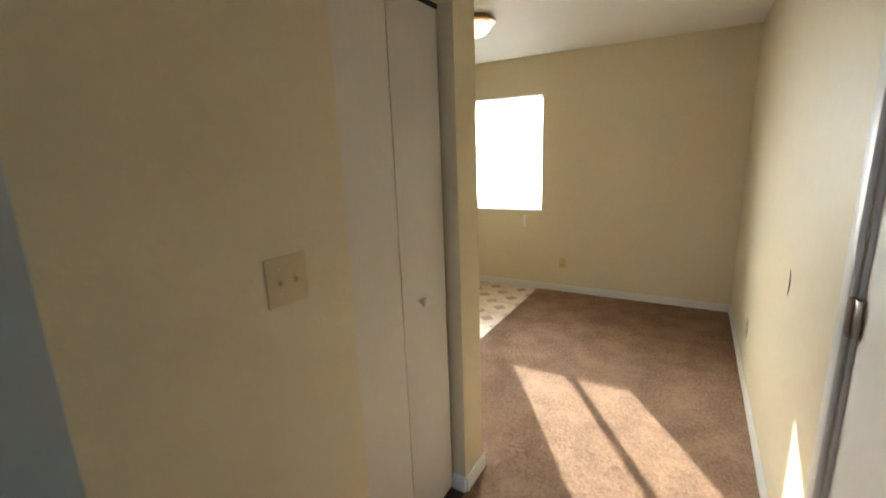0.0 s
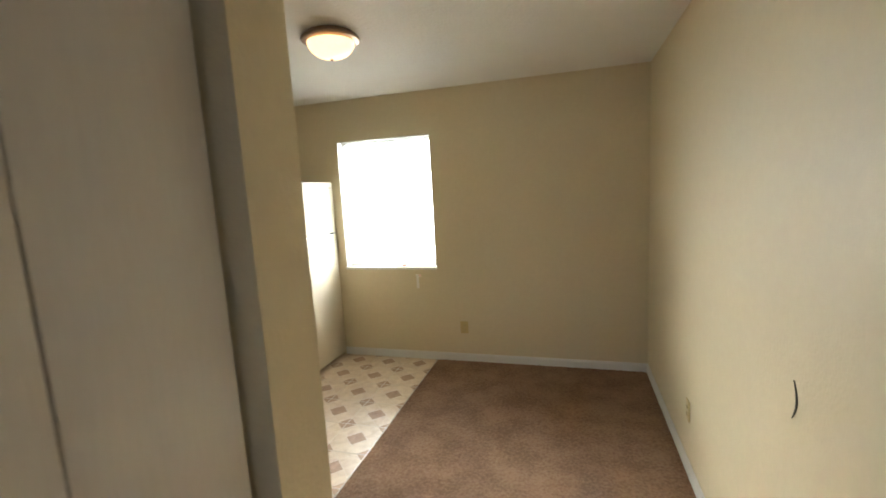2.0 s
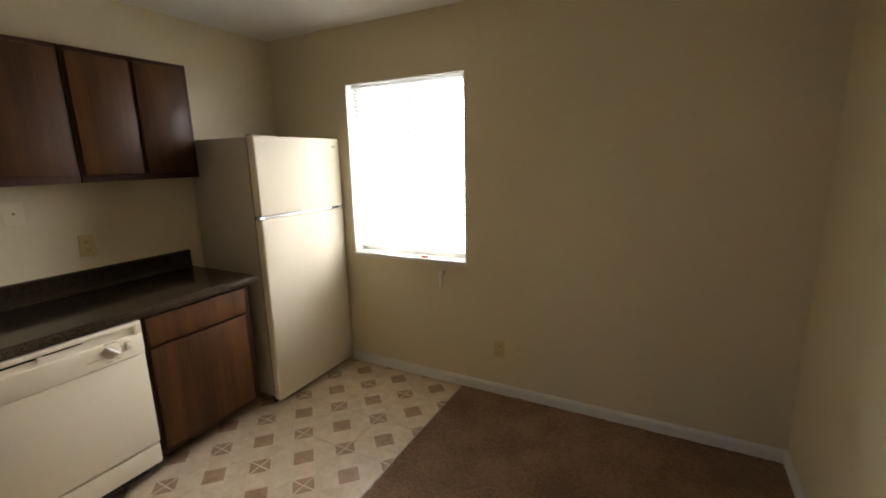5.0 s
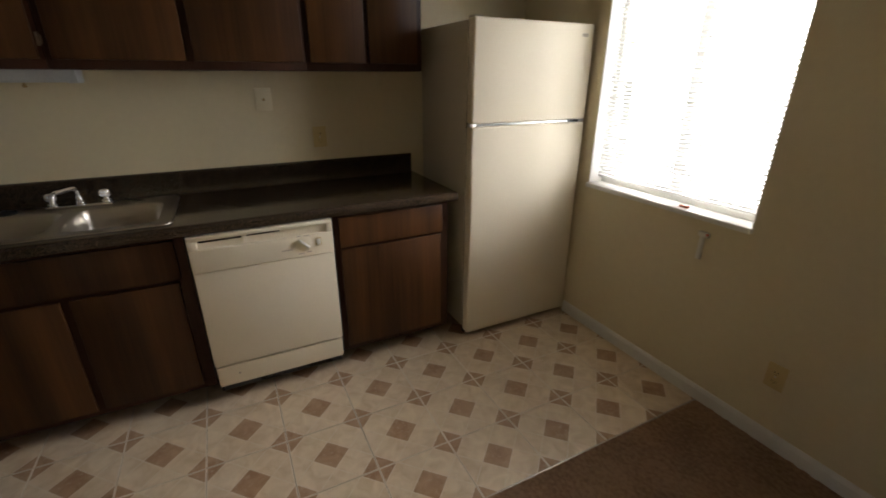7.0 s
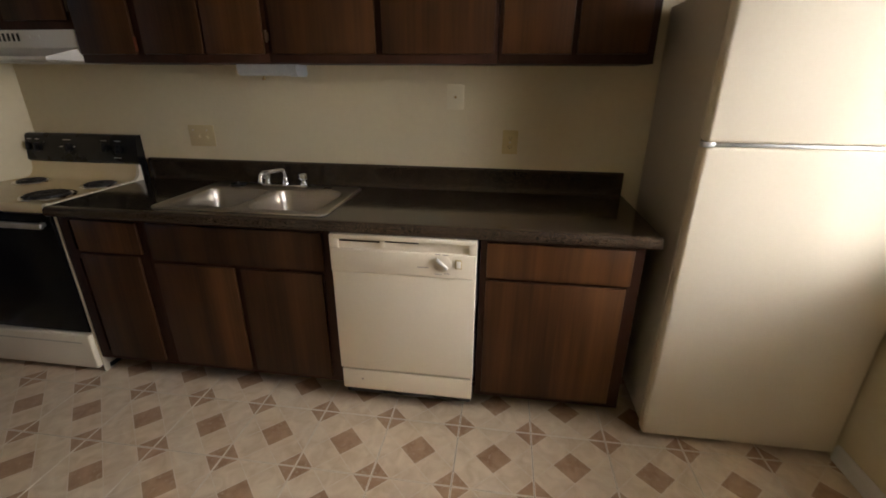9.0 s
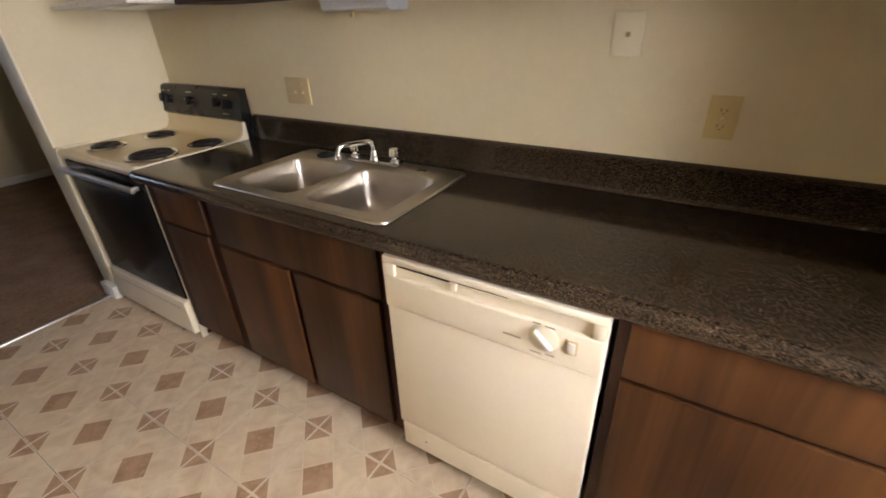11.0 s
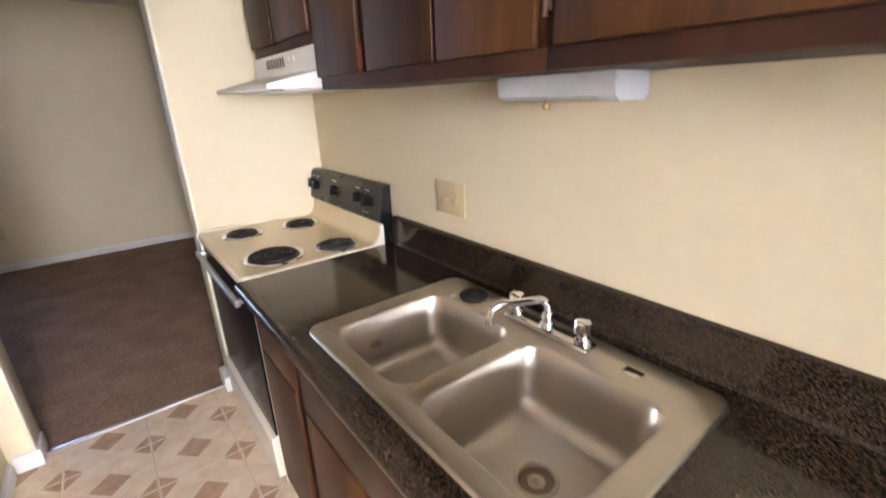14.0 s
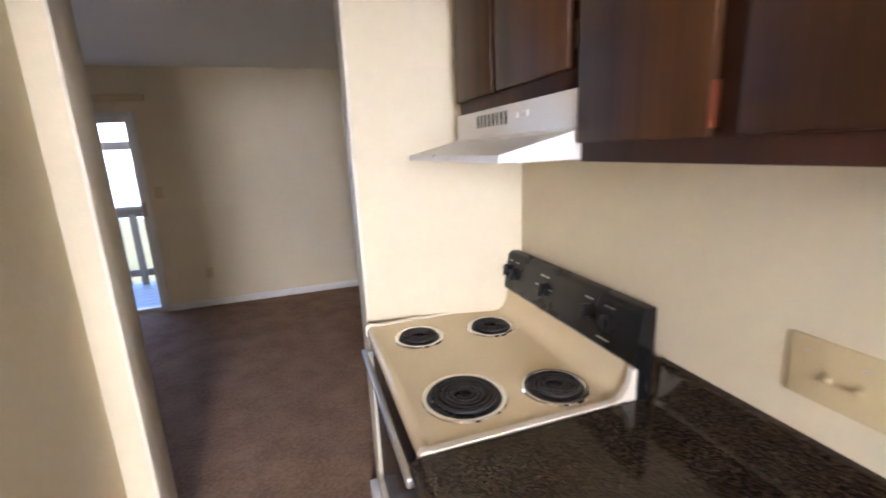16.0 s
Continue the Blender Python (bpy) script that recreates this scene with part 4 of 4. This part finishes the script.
# ---- dishwasher ----
def build_dishwasher():
    y0, y1, xf = 2.932, 3.536, -1.958
    e = base("dishwasher", -2.25, (y0 + y1) / 2, 0, "bisque built-in dishwasher with dial, under the counter", "dishwasher")
    box("tub", (XW + 0.03, y0 + 0.006, 0.05), (xf - 0.045, y1 - 0.006, 0.862), BLACK, e, 0.003)
    box("door_panel", (xf - 0.044, y0, 0.214), (xf - 0.006, y1, 0.700), BISQUE, e, 0.005, 3)
    bm = bmesh.new()
    add_box(bm, (xf - 0.044, y0, 0.7005), (xf, y1, 0.805), 0.005, 0, 3)
    add_box(bm, (xf - 0.044, y0, 0.8455), (xf, y1, 0.8655), 0.005, 0, 3)
    add_box(bm, (xf - 0.044, y0, 0.800), (xf - 0.012, y1, 0.850), 0.0, 0)
    for a, b in ((y0, y0 + 0.038), (y1 - 0.03, y1)):
        add_box(bm, (xf - 0.013, a, 0.8045), (xf - 0.001, b, 0.8465), 0.002, 0)
    mesh_ob("control_panel", bm, BISQUE, e, 35)
    boxes("vent_slot", [((xf - 0.0125, y0 + 0.042, 0.834), (xf - 0.0105, y0 + 0.212, 0.8415)), ((xf - 0.0125, y0 + 0.232, 0.838), (xf - 0.0105, y0 + 0.37, 0.8425))], BLACK, e)
    box("latch_button", (xf - 0.012, y0 + 0.213, 0.818), (xf - 0.002, y0 + 0.232, 0.842), BISQUE, e, 0.002)
    box("toe_panel", (xf - 0.040, y0 + 0.004, 0.098), (xf - 0.010, y1 - 0.002, 0.203), BISQUE, e, 0.005, 3)
    yk, zk = 3.400, 0.765
    lathe("dial", (xf, yk, zk), [(0.036, 0.0), (0.036, 0.0015), (0.033, 0.003), (0.0, 0.0035)], BISQUE, e, 32, "x")
    bm = bmesh.new()
    add_box(bm, (0, -0.030, -0.0105), (0.013, 0.030, 0.0105), 0.005, 0, 3)
    for v in bm.verts:
        v.co.z *= 1.15 - 20 * abs(v.co.y)
    bm.transform(Matrix.Translation((xf + 0.0032, yk, zk)) @ pose(0, 0, 0, -42))
    mesh_ob("dial_grip", bm, HOODW, e, 35)
    box("rocker_frame", (xf, 3.452, 0.745), (xf + 0.002, 3.480, 0.785), CREAMP, e, 0.001)
    box("rocker", (xf + 0.0022, 3.457, 0.750), (xf + 0.006, 3.475, 0.780), HOODW, e, 0.002)
    for ya, yb, za in ((3.298, 3.345, 0.742), (3.370, 3.398, 0.716), (3.408, 3.430, 0.720), (3.372, 3.392, 0.806 - 0.004), (3.400, 3.425, 0.800)):
        box("lettering", (xf + 0.0003, ya, za), (xf + 0.0011, yb, za + 0.0035), NICKEL, e, 0)
    lathe("screw", (xf - 0.010, 3.03, 0.155), [(0.005, 0.0), (0.004, 0.002), (0.0, 0.002)], NICKEL, e, 10, "x")
    return e


build_dishwasher()


# ---- electric range ----
def build_range():
    y0, y1, xf = 0.850, 1.604, -1.985
    e = base("electric_range", -2.28, 1.22, 0, "almond electric coil range with black backguard and door", "stove")
    box("body", (XW + 0.03, y0 + 0.004, 0.03), (xf - 0.050, y1 - 0.004, 0.872), BISQUE, e, 0.004)
    # cooktop: shallow pan with a raised back that curves up
    prof = [(XW + 0.03, 0.873), (xf - 0.012, 0.873), (xf - 0.002, 0.878), (xf, 0.890), (xf - 0.003, 0.904), (xf - 0.012, 0.913), (xf - 0.030, 0.914), (xf - 0.036, 0.910),
            (-2.490, 0.910), (-2.510, 0.916), (-2.527, 0.932), (-2.538, 0.958), (-2.543, 0.990), (-2.546, 0.998), (XW + 0.03, 0.998)]
    extrude_y("cooktop", prof, y0, y1, ALMOND, e, 45)
    rim = prof[:4] + [(x + 0.007, z + 0.007) for x, z in prof[4:12]] + [(prof[12][0] + 0.008, 0.997), (XW + 0.03, 0.997)]
    rim[1:4] = [(xf - 0.010, 0.872), (xf + 0.003, 0.878), (xf + 0.005, 0.892)]
    for a, b in ((y0 - 0.002, y0 + 0.012), (y1 - 0.014, y1 + 0.004)):
        extrude_y("cooktop_rim", rim, a, b, BISQUE, e, 45)
    # black backguard leaning back
    bg = [(XW + 0.012, 0.90), (-2.548, 0.90), (-2.548, 0.997), (-2.540, 1.0), (-2.530, 1.012), (-2.549, 1.138), (-2.557, 1.150), (-2.567, 1.154), (XW + 0.012, 1.154)]
    extrude_y("backguard", bg, y0 + 0.062, y1 + 0.012, BLACK, e, 40)
    lean = math.atan2(0.018, 0.118)
    for yk, zk in ((0.945, 1.085), (0.995, 1.080), (1.195, 1.080), (1.425, 1.085), (1.505, 1.080)):
        bm = bmesh.new()
        add_lathe(bm, (0, 0, 0), [(0.025, 0.0), (0.024, 0.004), (0.018, 0.006), (0.017, 0.018), (0.0, 0.019)], 22, "x")
        add_box(bm, (0.004, -0.0055, -0.022), (0.028, 0.0055, 0.022), 0.003)
        bm.transform(Matrix.Translation((-2.530 - 0.018 * (zk - 1.012) / 0.118 + 0.0004, yk, zk)) @ pose(0, 0, 0, 0, -math.degrees(lean), 0))
        mesh_ob("knob", bm, BLACK, e, 35)
    bm = bmesh.new()
    for ya, w, z in ((0.93, 0.025, 1.122), (0.98, 0.025, 1.122), (1.16, 0.05, 1.122), (1.215, 0.02, 1.085), (1.40, 0.035, 1.122), (1.485, 0.035, 1.122), (1.47, 0.045, 1.032), (1.135, 0.02, 1.085)):
        xx = -2.530 - 0.018 * (z - 1.012) / 0.118
        add_box(bm, (xx - 0.001, ya, z - 0.002), (xx + 0.0012, ya + w, z + 0.0022))
    mesh_ob("dial_marks", bm, ALU, e)
    # burners
    for bx, by, r in ((-2.145, 1.022, 0.074), (-2.410, 1.042, 0.074), (-2.400, 1.478, 0.078), (-2.155, 1.430, 0.100)):
        bm = bmesh.new()
        add_lathe(bm, (bx, by, 0.9100), [(r + 0.015, 0.0005), (r + 0.012, 0.005), (r + 0.004, 0.006), (r - 0.003, 0.003), (r - 0.012, -0.014), (0.03, -0.024), (0.0, -0.024)], 40)
        mesh_ob("drip_ring", bm, CHROME, e, 40)
        lathe("drip_pan", (bx, by, 0.9112), [(r - 0.003, 0.0), (r - 0.006, 0.0012), (0.0, 0.0013)], BLACK, e, 32)
        turns = 4 if r < 0.09 else 5
        n = turns * 28
        pts = []
        for k in range(n + 1):
            a = 2 * math.pi * k / 28
            rr = 0.018 + (r - 0.010 - 0.018) * k / n
            pts.append((bx + rr * math.cos(a), by + rr * math.sin(a), 0.9185))
        tube("coil", pts, (r - 0.03) / turns * 0.40, COIL, e, 7)
        boxes("coil_support", [((bx - r + 0.005, by - 0.003, 0.906), (bx + r - 0.005, by + 0.003, 0.913)), ((bx - 0.003, by - r + 0.005, 0.906), (bx + 0.003, by + r - 0.005, 0.913))], COIL, e)
    box("side_panel", (xf - 0.052, y1 - 0.0035, 0.004), (xf - 0.022, y1 + 0.006, 0.868), BISQUE, e, 0.002)
    # oven door, handle, drawer
    xo = xf - 0.014
    box("door", (xf - 0.049, y0 + 0.012, 0.245), (xo, y1 - 0.006, 0.862), GLASSB, e, 0.004)
    box("door_trim", (xf - 0.050, y0 - 0.001, 0.235), (xo - 0.004, y0 + 0.0115, 0.868), BISQUE, e, 0.002)
    box("vent_trim", (xf - 0.049, y0 + 0.012, 0.8625), (xf - 0.020, y1 - 0.006, 0.8725), BLACK, e, 0.001)
    bm = bmesh.new()
    add_box(bm, (xo + 0.022, y0 + 0.02, 0.806), (xo + 0.042, y1 - 0.03, 0.834), 0.006, 0, 3)
    for ya in (y0 + 0.03, y1 - 0.065):
        add_box(bm, (xo, ya, 0.810), (xo + 0.024, ya + 0.022, 0.830), 0.003)
    mesh_ob("handle", bm, ALU, e, 35)
    box("drawer", (xf - 0.049, y0 + 0.004, 0.040), (xf + 0.004, y1 - 0.004, 0.236), BISQUE, e, 0.008, 3)
    # the groove's shade is a thin strip in the darkened bisque
    box("drawer_groove", (xf + 0.0038, y0 + 0.05, 0.188), (xf + 0.0052, y1 - 0.05, 0.194), FRIDGE_SHADED, e, 0)
    box("plinth", (XW + 0.05, y0 + 0.01, 0.001), (xf - 0.06, y1 - 0.01, 0.0295), DARKGAP, e, 0.001)
    return e


build_range()


# ---- range hood ----
def build_hood():
    y0, y1 = 0.972, 1.640
    e = base("range_hood", -2.4, 1.24, 1.52, "white enamel range hood under the wall cabinet", "range hood")
    xb, xm, xf = XW + 0.002, -2.333, -2.160
    prof = [(xb, 1.518), (xf, 1.518), (xf - 0.002, 1.532), (xm + 0.005, 1.572), (xm, 1.578), (xm, 1.652), (xb, 1.652)]
    extrude_y("shell", prof, y0, y1, HOODW, e, 30)
    bm = bmesh.new()
    for k in range(8):
        ya = 1.145 + 0.026 * k
        add_box(bm, (xm - 0.001, ya, 1.604), (xm + 0.0012, ya + 0.013, 1.638))
    mesh_ob("vent_grille", bm, BLACK, e)
    boxes("rocker_switch", [((xm, 1.37, 1.616), (xm + 0.004, 1.40, 1.630)), ((xm, 1.42, 1.616), (xm + 0.004, 1.45, 1.630))], HOODW, e, 0.001)
    box("filter", (xb + 0.02, y0 + 0.08, 1.512), (xf - 0.08, y1 - 0.08, 1.5178), ALU, e, 0.001)
    return e


build_hood()

# ---- wall cabinets ----
UX, UD = -2.342, -2.324


def wall_cabinet(name, y0, y1, z0, doors, label, hinges=(), heights=(1.62, 2.02)):
    e = base(name, -2.45, (y0 + y1) / 2, z0, label, "cabinet", "kitchen wall cabinets")
    zt = 2.142 if y0 < CY1 else 2.156
    box("body", (XW + 0.002, y0, z0), (UX, y1, zt), FRAMEW, e, 0.0015)
    for a, b in doors:
        box("door", (UX + 0.0005, a, z0 + 0.036), (UD, b, zt - 0.025), WOOD, e, 0.004, 2)
    for y in hinges:
        for z in heights:
            bm = bmesh.new()
            add_tube(bm, [(UX + 0.005, y, z - 0.024), (UX + 0.005, y, z + 0.024)], 0.0045, 8)
            add_box(bm, (UX + 0.0004, y - 0.010, z - 0.024), (UX + 0.0035, y - 0.001, z + 0.024), 0.001)
            add_box(bm, (UX + 0.0005, y + 0.001, z - 0.016), (UX + 0.0035, y + 0.010, z + 0.016), 0.001)
            mesh_ob("hinge", bm, HINGE, e, 40)
    return e


wall_cabinet("wall_cabinet", 0.988, 1.640, 1.654, [(0.998, 1.262), (1.292, 1.615)], "short dark walnut wall cabinet above range hood", (1.630,), (1.75,))
wall_cabinet("wall_cabinet", 1.642, 2.572, 1.512, [(1.650, 1.935), (1.978, 2.272), (2.284, 2.556)], "dark walnut wall cabinet with slab doors", (2.570,))
wall_cabinet("wall_cabinet", 2.574, 3.570, 1.512, [(2.596, 3.058), (3.088, 3.555)], "dark walnut double wall cabinet with slab doors")
wall_cabinet("wall_cabinet", 3.572, 4.182, 1.512, [(3.588, 3.862), (3.884, 4.150)], "dark walnut wall cabinet beside the refrigerator")
edge = box("bare_edge", (UX + 0.001, 1.9352, 1.560), (UD - 0.001, 1.939, 1.62), RAWEDGE, None, 0.001)
tagged(edge, "worn reddish bare edge")
for o in list(bpy.data.objects):
    if o.name == "wall_cabinet.001":
        attach(edge, o)


def build_task_light():
    y0, y1 = 2.325, 2.625
    e = base("under_cabinet_light", -2.53, 2.49, 1.459, "white plastic under-cabinet lamp, switched off", "lamp")
    prof = [(XW + 0.004, 1.5115), (XW + 0.004, 1.471), (XW + 0.016, 1.461), (-2.496, 1.461), (-2.480, 1.469), (-2.474, 1.484), (-2.474, 1.5115)]
    extrude_y("diffuser", prof, y0, y1 - 0.04, LAMPW, e, 40)
    prof2 = [(XW + 0.003, 1.5118), (XW + 0.003, 1.469), (XW + 0.016, 1.458), (-2.495, 1.458), (-2.478, 1.467), (-2.471, 1.484), (-2.471, 1.5118)]
    extrude_y("end_cap", prof2, y1 - 0.0395, y1, LAMPW, e, 40)
    lathe("switch_knob", (-2.520, 2.432, 1.46), [(0.004, 0.0), (0.004, -0.006), (0.008, -0.007), (0.008, -0.018), (0.0, -0.020)], BRASS, e, 14)
    return e


build_task_light()


# ---- living room: balcony door and what lies outside ----
def build_balcony_door():
    d = base("door_2", (GX0 + GX1) / 2, YS - 0.05, 0.01, "white framed glazed balcony door, closed", "glass door")
    d["kind"] = "structure"
    f = 0.055
    boxes("frame", [((GX0, YS - 0.11, 0.012), (GX0 + f, YS - 0.03, GZ)), ((GX1 - f, YS - 0.11, 0.012), (GX1, YS - 0.03, GZ)),
                    ((GX0 + f, YS - 0.11, GZ - f), (GX1 - f, YS - 0.03, GZ)), ((GX0 + f, YS - 0.11, 0.012), (GX1 - f, YS - 0.03, 0.05))], WHITE, d, 0.003)
    boxes("casing", [((GX0 - 0.045, YS, 0.0), (GX0, YS + 0.014, GZ + 0.045)), ((GX1, YS, 0.0), (GX1 + 0.045, YS + 0.014, GZ + 0.045)), ((GX0, YS, GZ), (GX1, YS + 0.014, GZ + 0.045))], WHITE, d, 0.003)
    g = box("pane", (GX0 + f, YS - 0.073, 0.05), (GX1 - f, YS - 0.067, GZ - f), GLASS, d, 0)
    g.visible_shadow = False
    box("lock", (GX0 + 0.012, YS - 0.03, 1.02), (GX0 + 0.045, YS - 0.006, 1.16), NICKEL, d, 0.004)
    return d


build_balcony_door()
val = base("blind_rail", 0.2, YS, 2.17, "cream blind headrail above the balcony door", "blind rail")
box("rail", (GX0 - 0.16, YS + 0.001, 2.125), (GX1 + 0.12, YS + 0.05, 2.185), CREAMP, val, 0.004)

deck = boxes("balcony_deck", [((-1.6, YS - 1.75 + 0.146 * k, -0.12), (1.9, YS - 1.75 + 0.146 * k + 0.138, -0.06)) for k in range(11)], DECKB, None, 0.003)
structure(deck, "blue-grey painted balcony deck boards", "deck")
ry = YS - 1.62
rail = base("balcony_railing", 0.2, ry, -0.06, "weathered wooden balcony railing with upright balusters", "railing")
boxes("rail", [((-1.6, ry - 0.02, 0.96), (1.9, ry + 0.12, 1.0)), ((-1.6, ry, 0.06), (1.9, ry + 0.04, 0.15)), ((-1.6, ry, 0.86), (1.9, ry + 0.04, 0.96))], WEATHERED, rail, 0.003)
for k in range(18):
    box("baluster", (-1.55 + 0.2 * k, ry + 0.041, -0.055), (-1.47 + 0.2 * k, ry + 0.08, 0.90), WEATHERED, rail, 0.003)
for x in (-1.6, 0.02, 1.8):
    box("post", (x, ry - 0.06, -0.058), (x + 0.09, ry - 0.021, 2.6), WEATHERED, rail, 0.003)
beam = boxes("balcony_beam", [((-1.7, ry - 0.02, 1.72), (2.0, ry + 0.1, 1.82))], WEATHERED, None, 0.004)
structure(beam, "weathered wooden crossbeam of the balcony", "beam")
g = boxes("ground", [((-600, -600, -3.1), (600, 600, -2.9))], GROUND)
structure(g, "dry lawn far below the balcony", "ground")


# ---- vinyl floor tiles ----
tiles = new("floor_tiles")
tagged(tiles, "cream and brown printed vinyl tiles with worn seams", "floor", kind="structure")
TX, TY = -1.905 + 0.1578, 2.860 + 0.1578     # middle of one tile
GAP = 0.0009


def tile_mesh(lo, hi):
    bm = bmesh.new()
    c = 0.0009
    z0, z1 = -0.005, 0.0
    a = [bm.verts.new(p) for p in ((lo[0], lo[1], z0), (hi[0], lo[1], z0), (hi[0], hi[1], z0), (lo[0], hi[1], z0))]
    b = [bm.verts.new(p) for p in ((lo[0], lo[1], z1 - c), (hi[0], lo[1], z1 - c), (hi[0], hi[1], z1 - c), (lo[0], hi[1], z1 - c))]
    t = [bm.verts.new(p) for p in ((lo[0] + c, lo[1] + c, z1), (hi[0] - c, lo[1] + c, z1), (hi[0] - c, hi[1] - c, z1), (lo[0] + c, hi[1] - c, z1))]
    for p, q in ((a, b), (b, t)):
        for k in range(4):
            bm.faces.new((p[k], p[(k + 1) % 4], q[(k + 1) % 4], q[k]))
    bm.faces.new(t)
    bmesh.ops.recalc_face_normals(bm, faces=bm.faces[:])
    me = bpy.data.meshes.new("floor_tile")
    bm.to_mesh(me)
    bm.free()
    me.materials.append(VINYL)
    return me


made = {}
rng = random.Random(4)
for i in range(-3, 4):
    for j in range(-9, 9):
        mx, my = TX + i * TILE, TY + j * TILE
        east = CARX - 0.009 if my + TILE / 2 > 2.25 else CX0
        lo = (max(-TILE / 2 + GAP, -2.55 - mx), max(-TILE / 2 + GAP, YP0 + 0.095 - my))
        hi = (min(TILE / 2 - GAP, east - mx), min(TILE / 2 - GAP, YN - my))
        if hi[0] - lo[0] < 0.01 or hi[1] - lo[1] < 0.01:
            continue
        key = tuple(round(q, 4) for q in (*lo, *hi))
        if key not in made:
            made[key] = tile_mesh(lo, hi)
        ob = new("floor_tile", made[key])
        ob.matrix_basis = pose(mx, my, rng.uniform(-0.0006, 0.0004))
        ob.parent = tiles
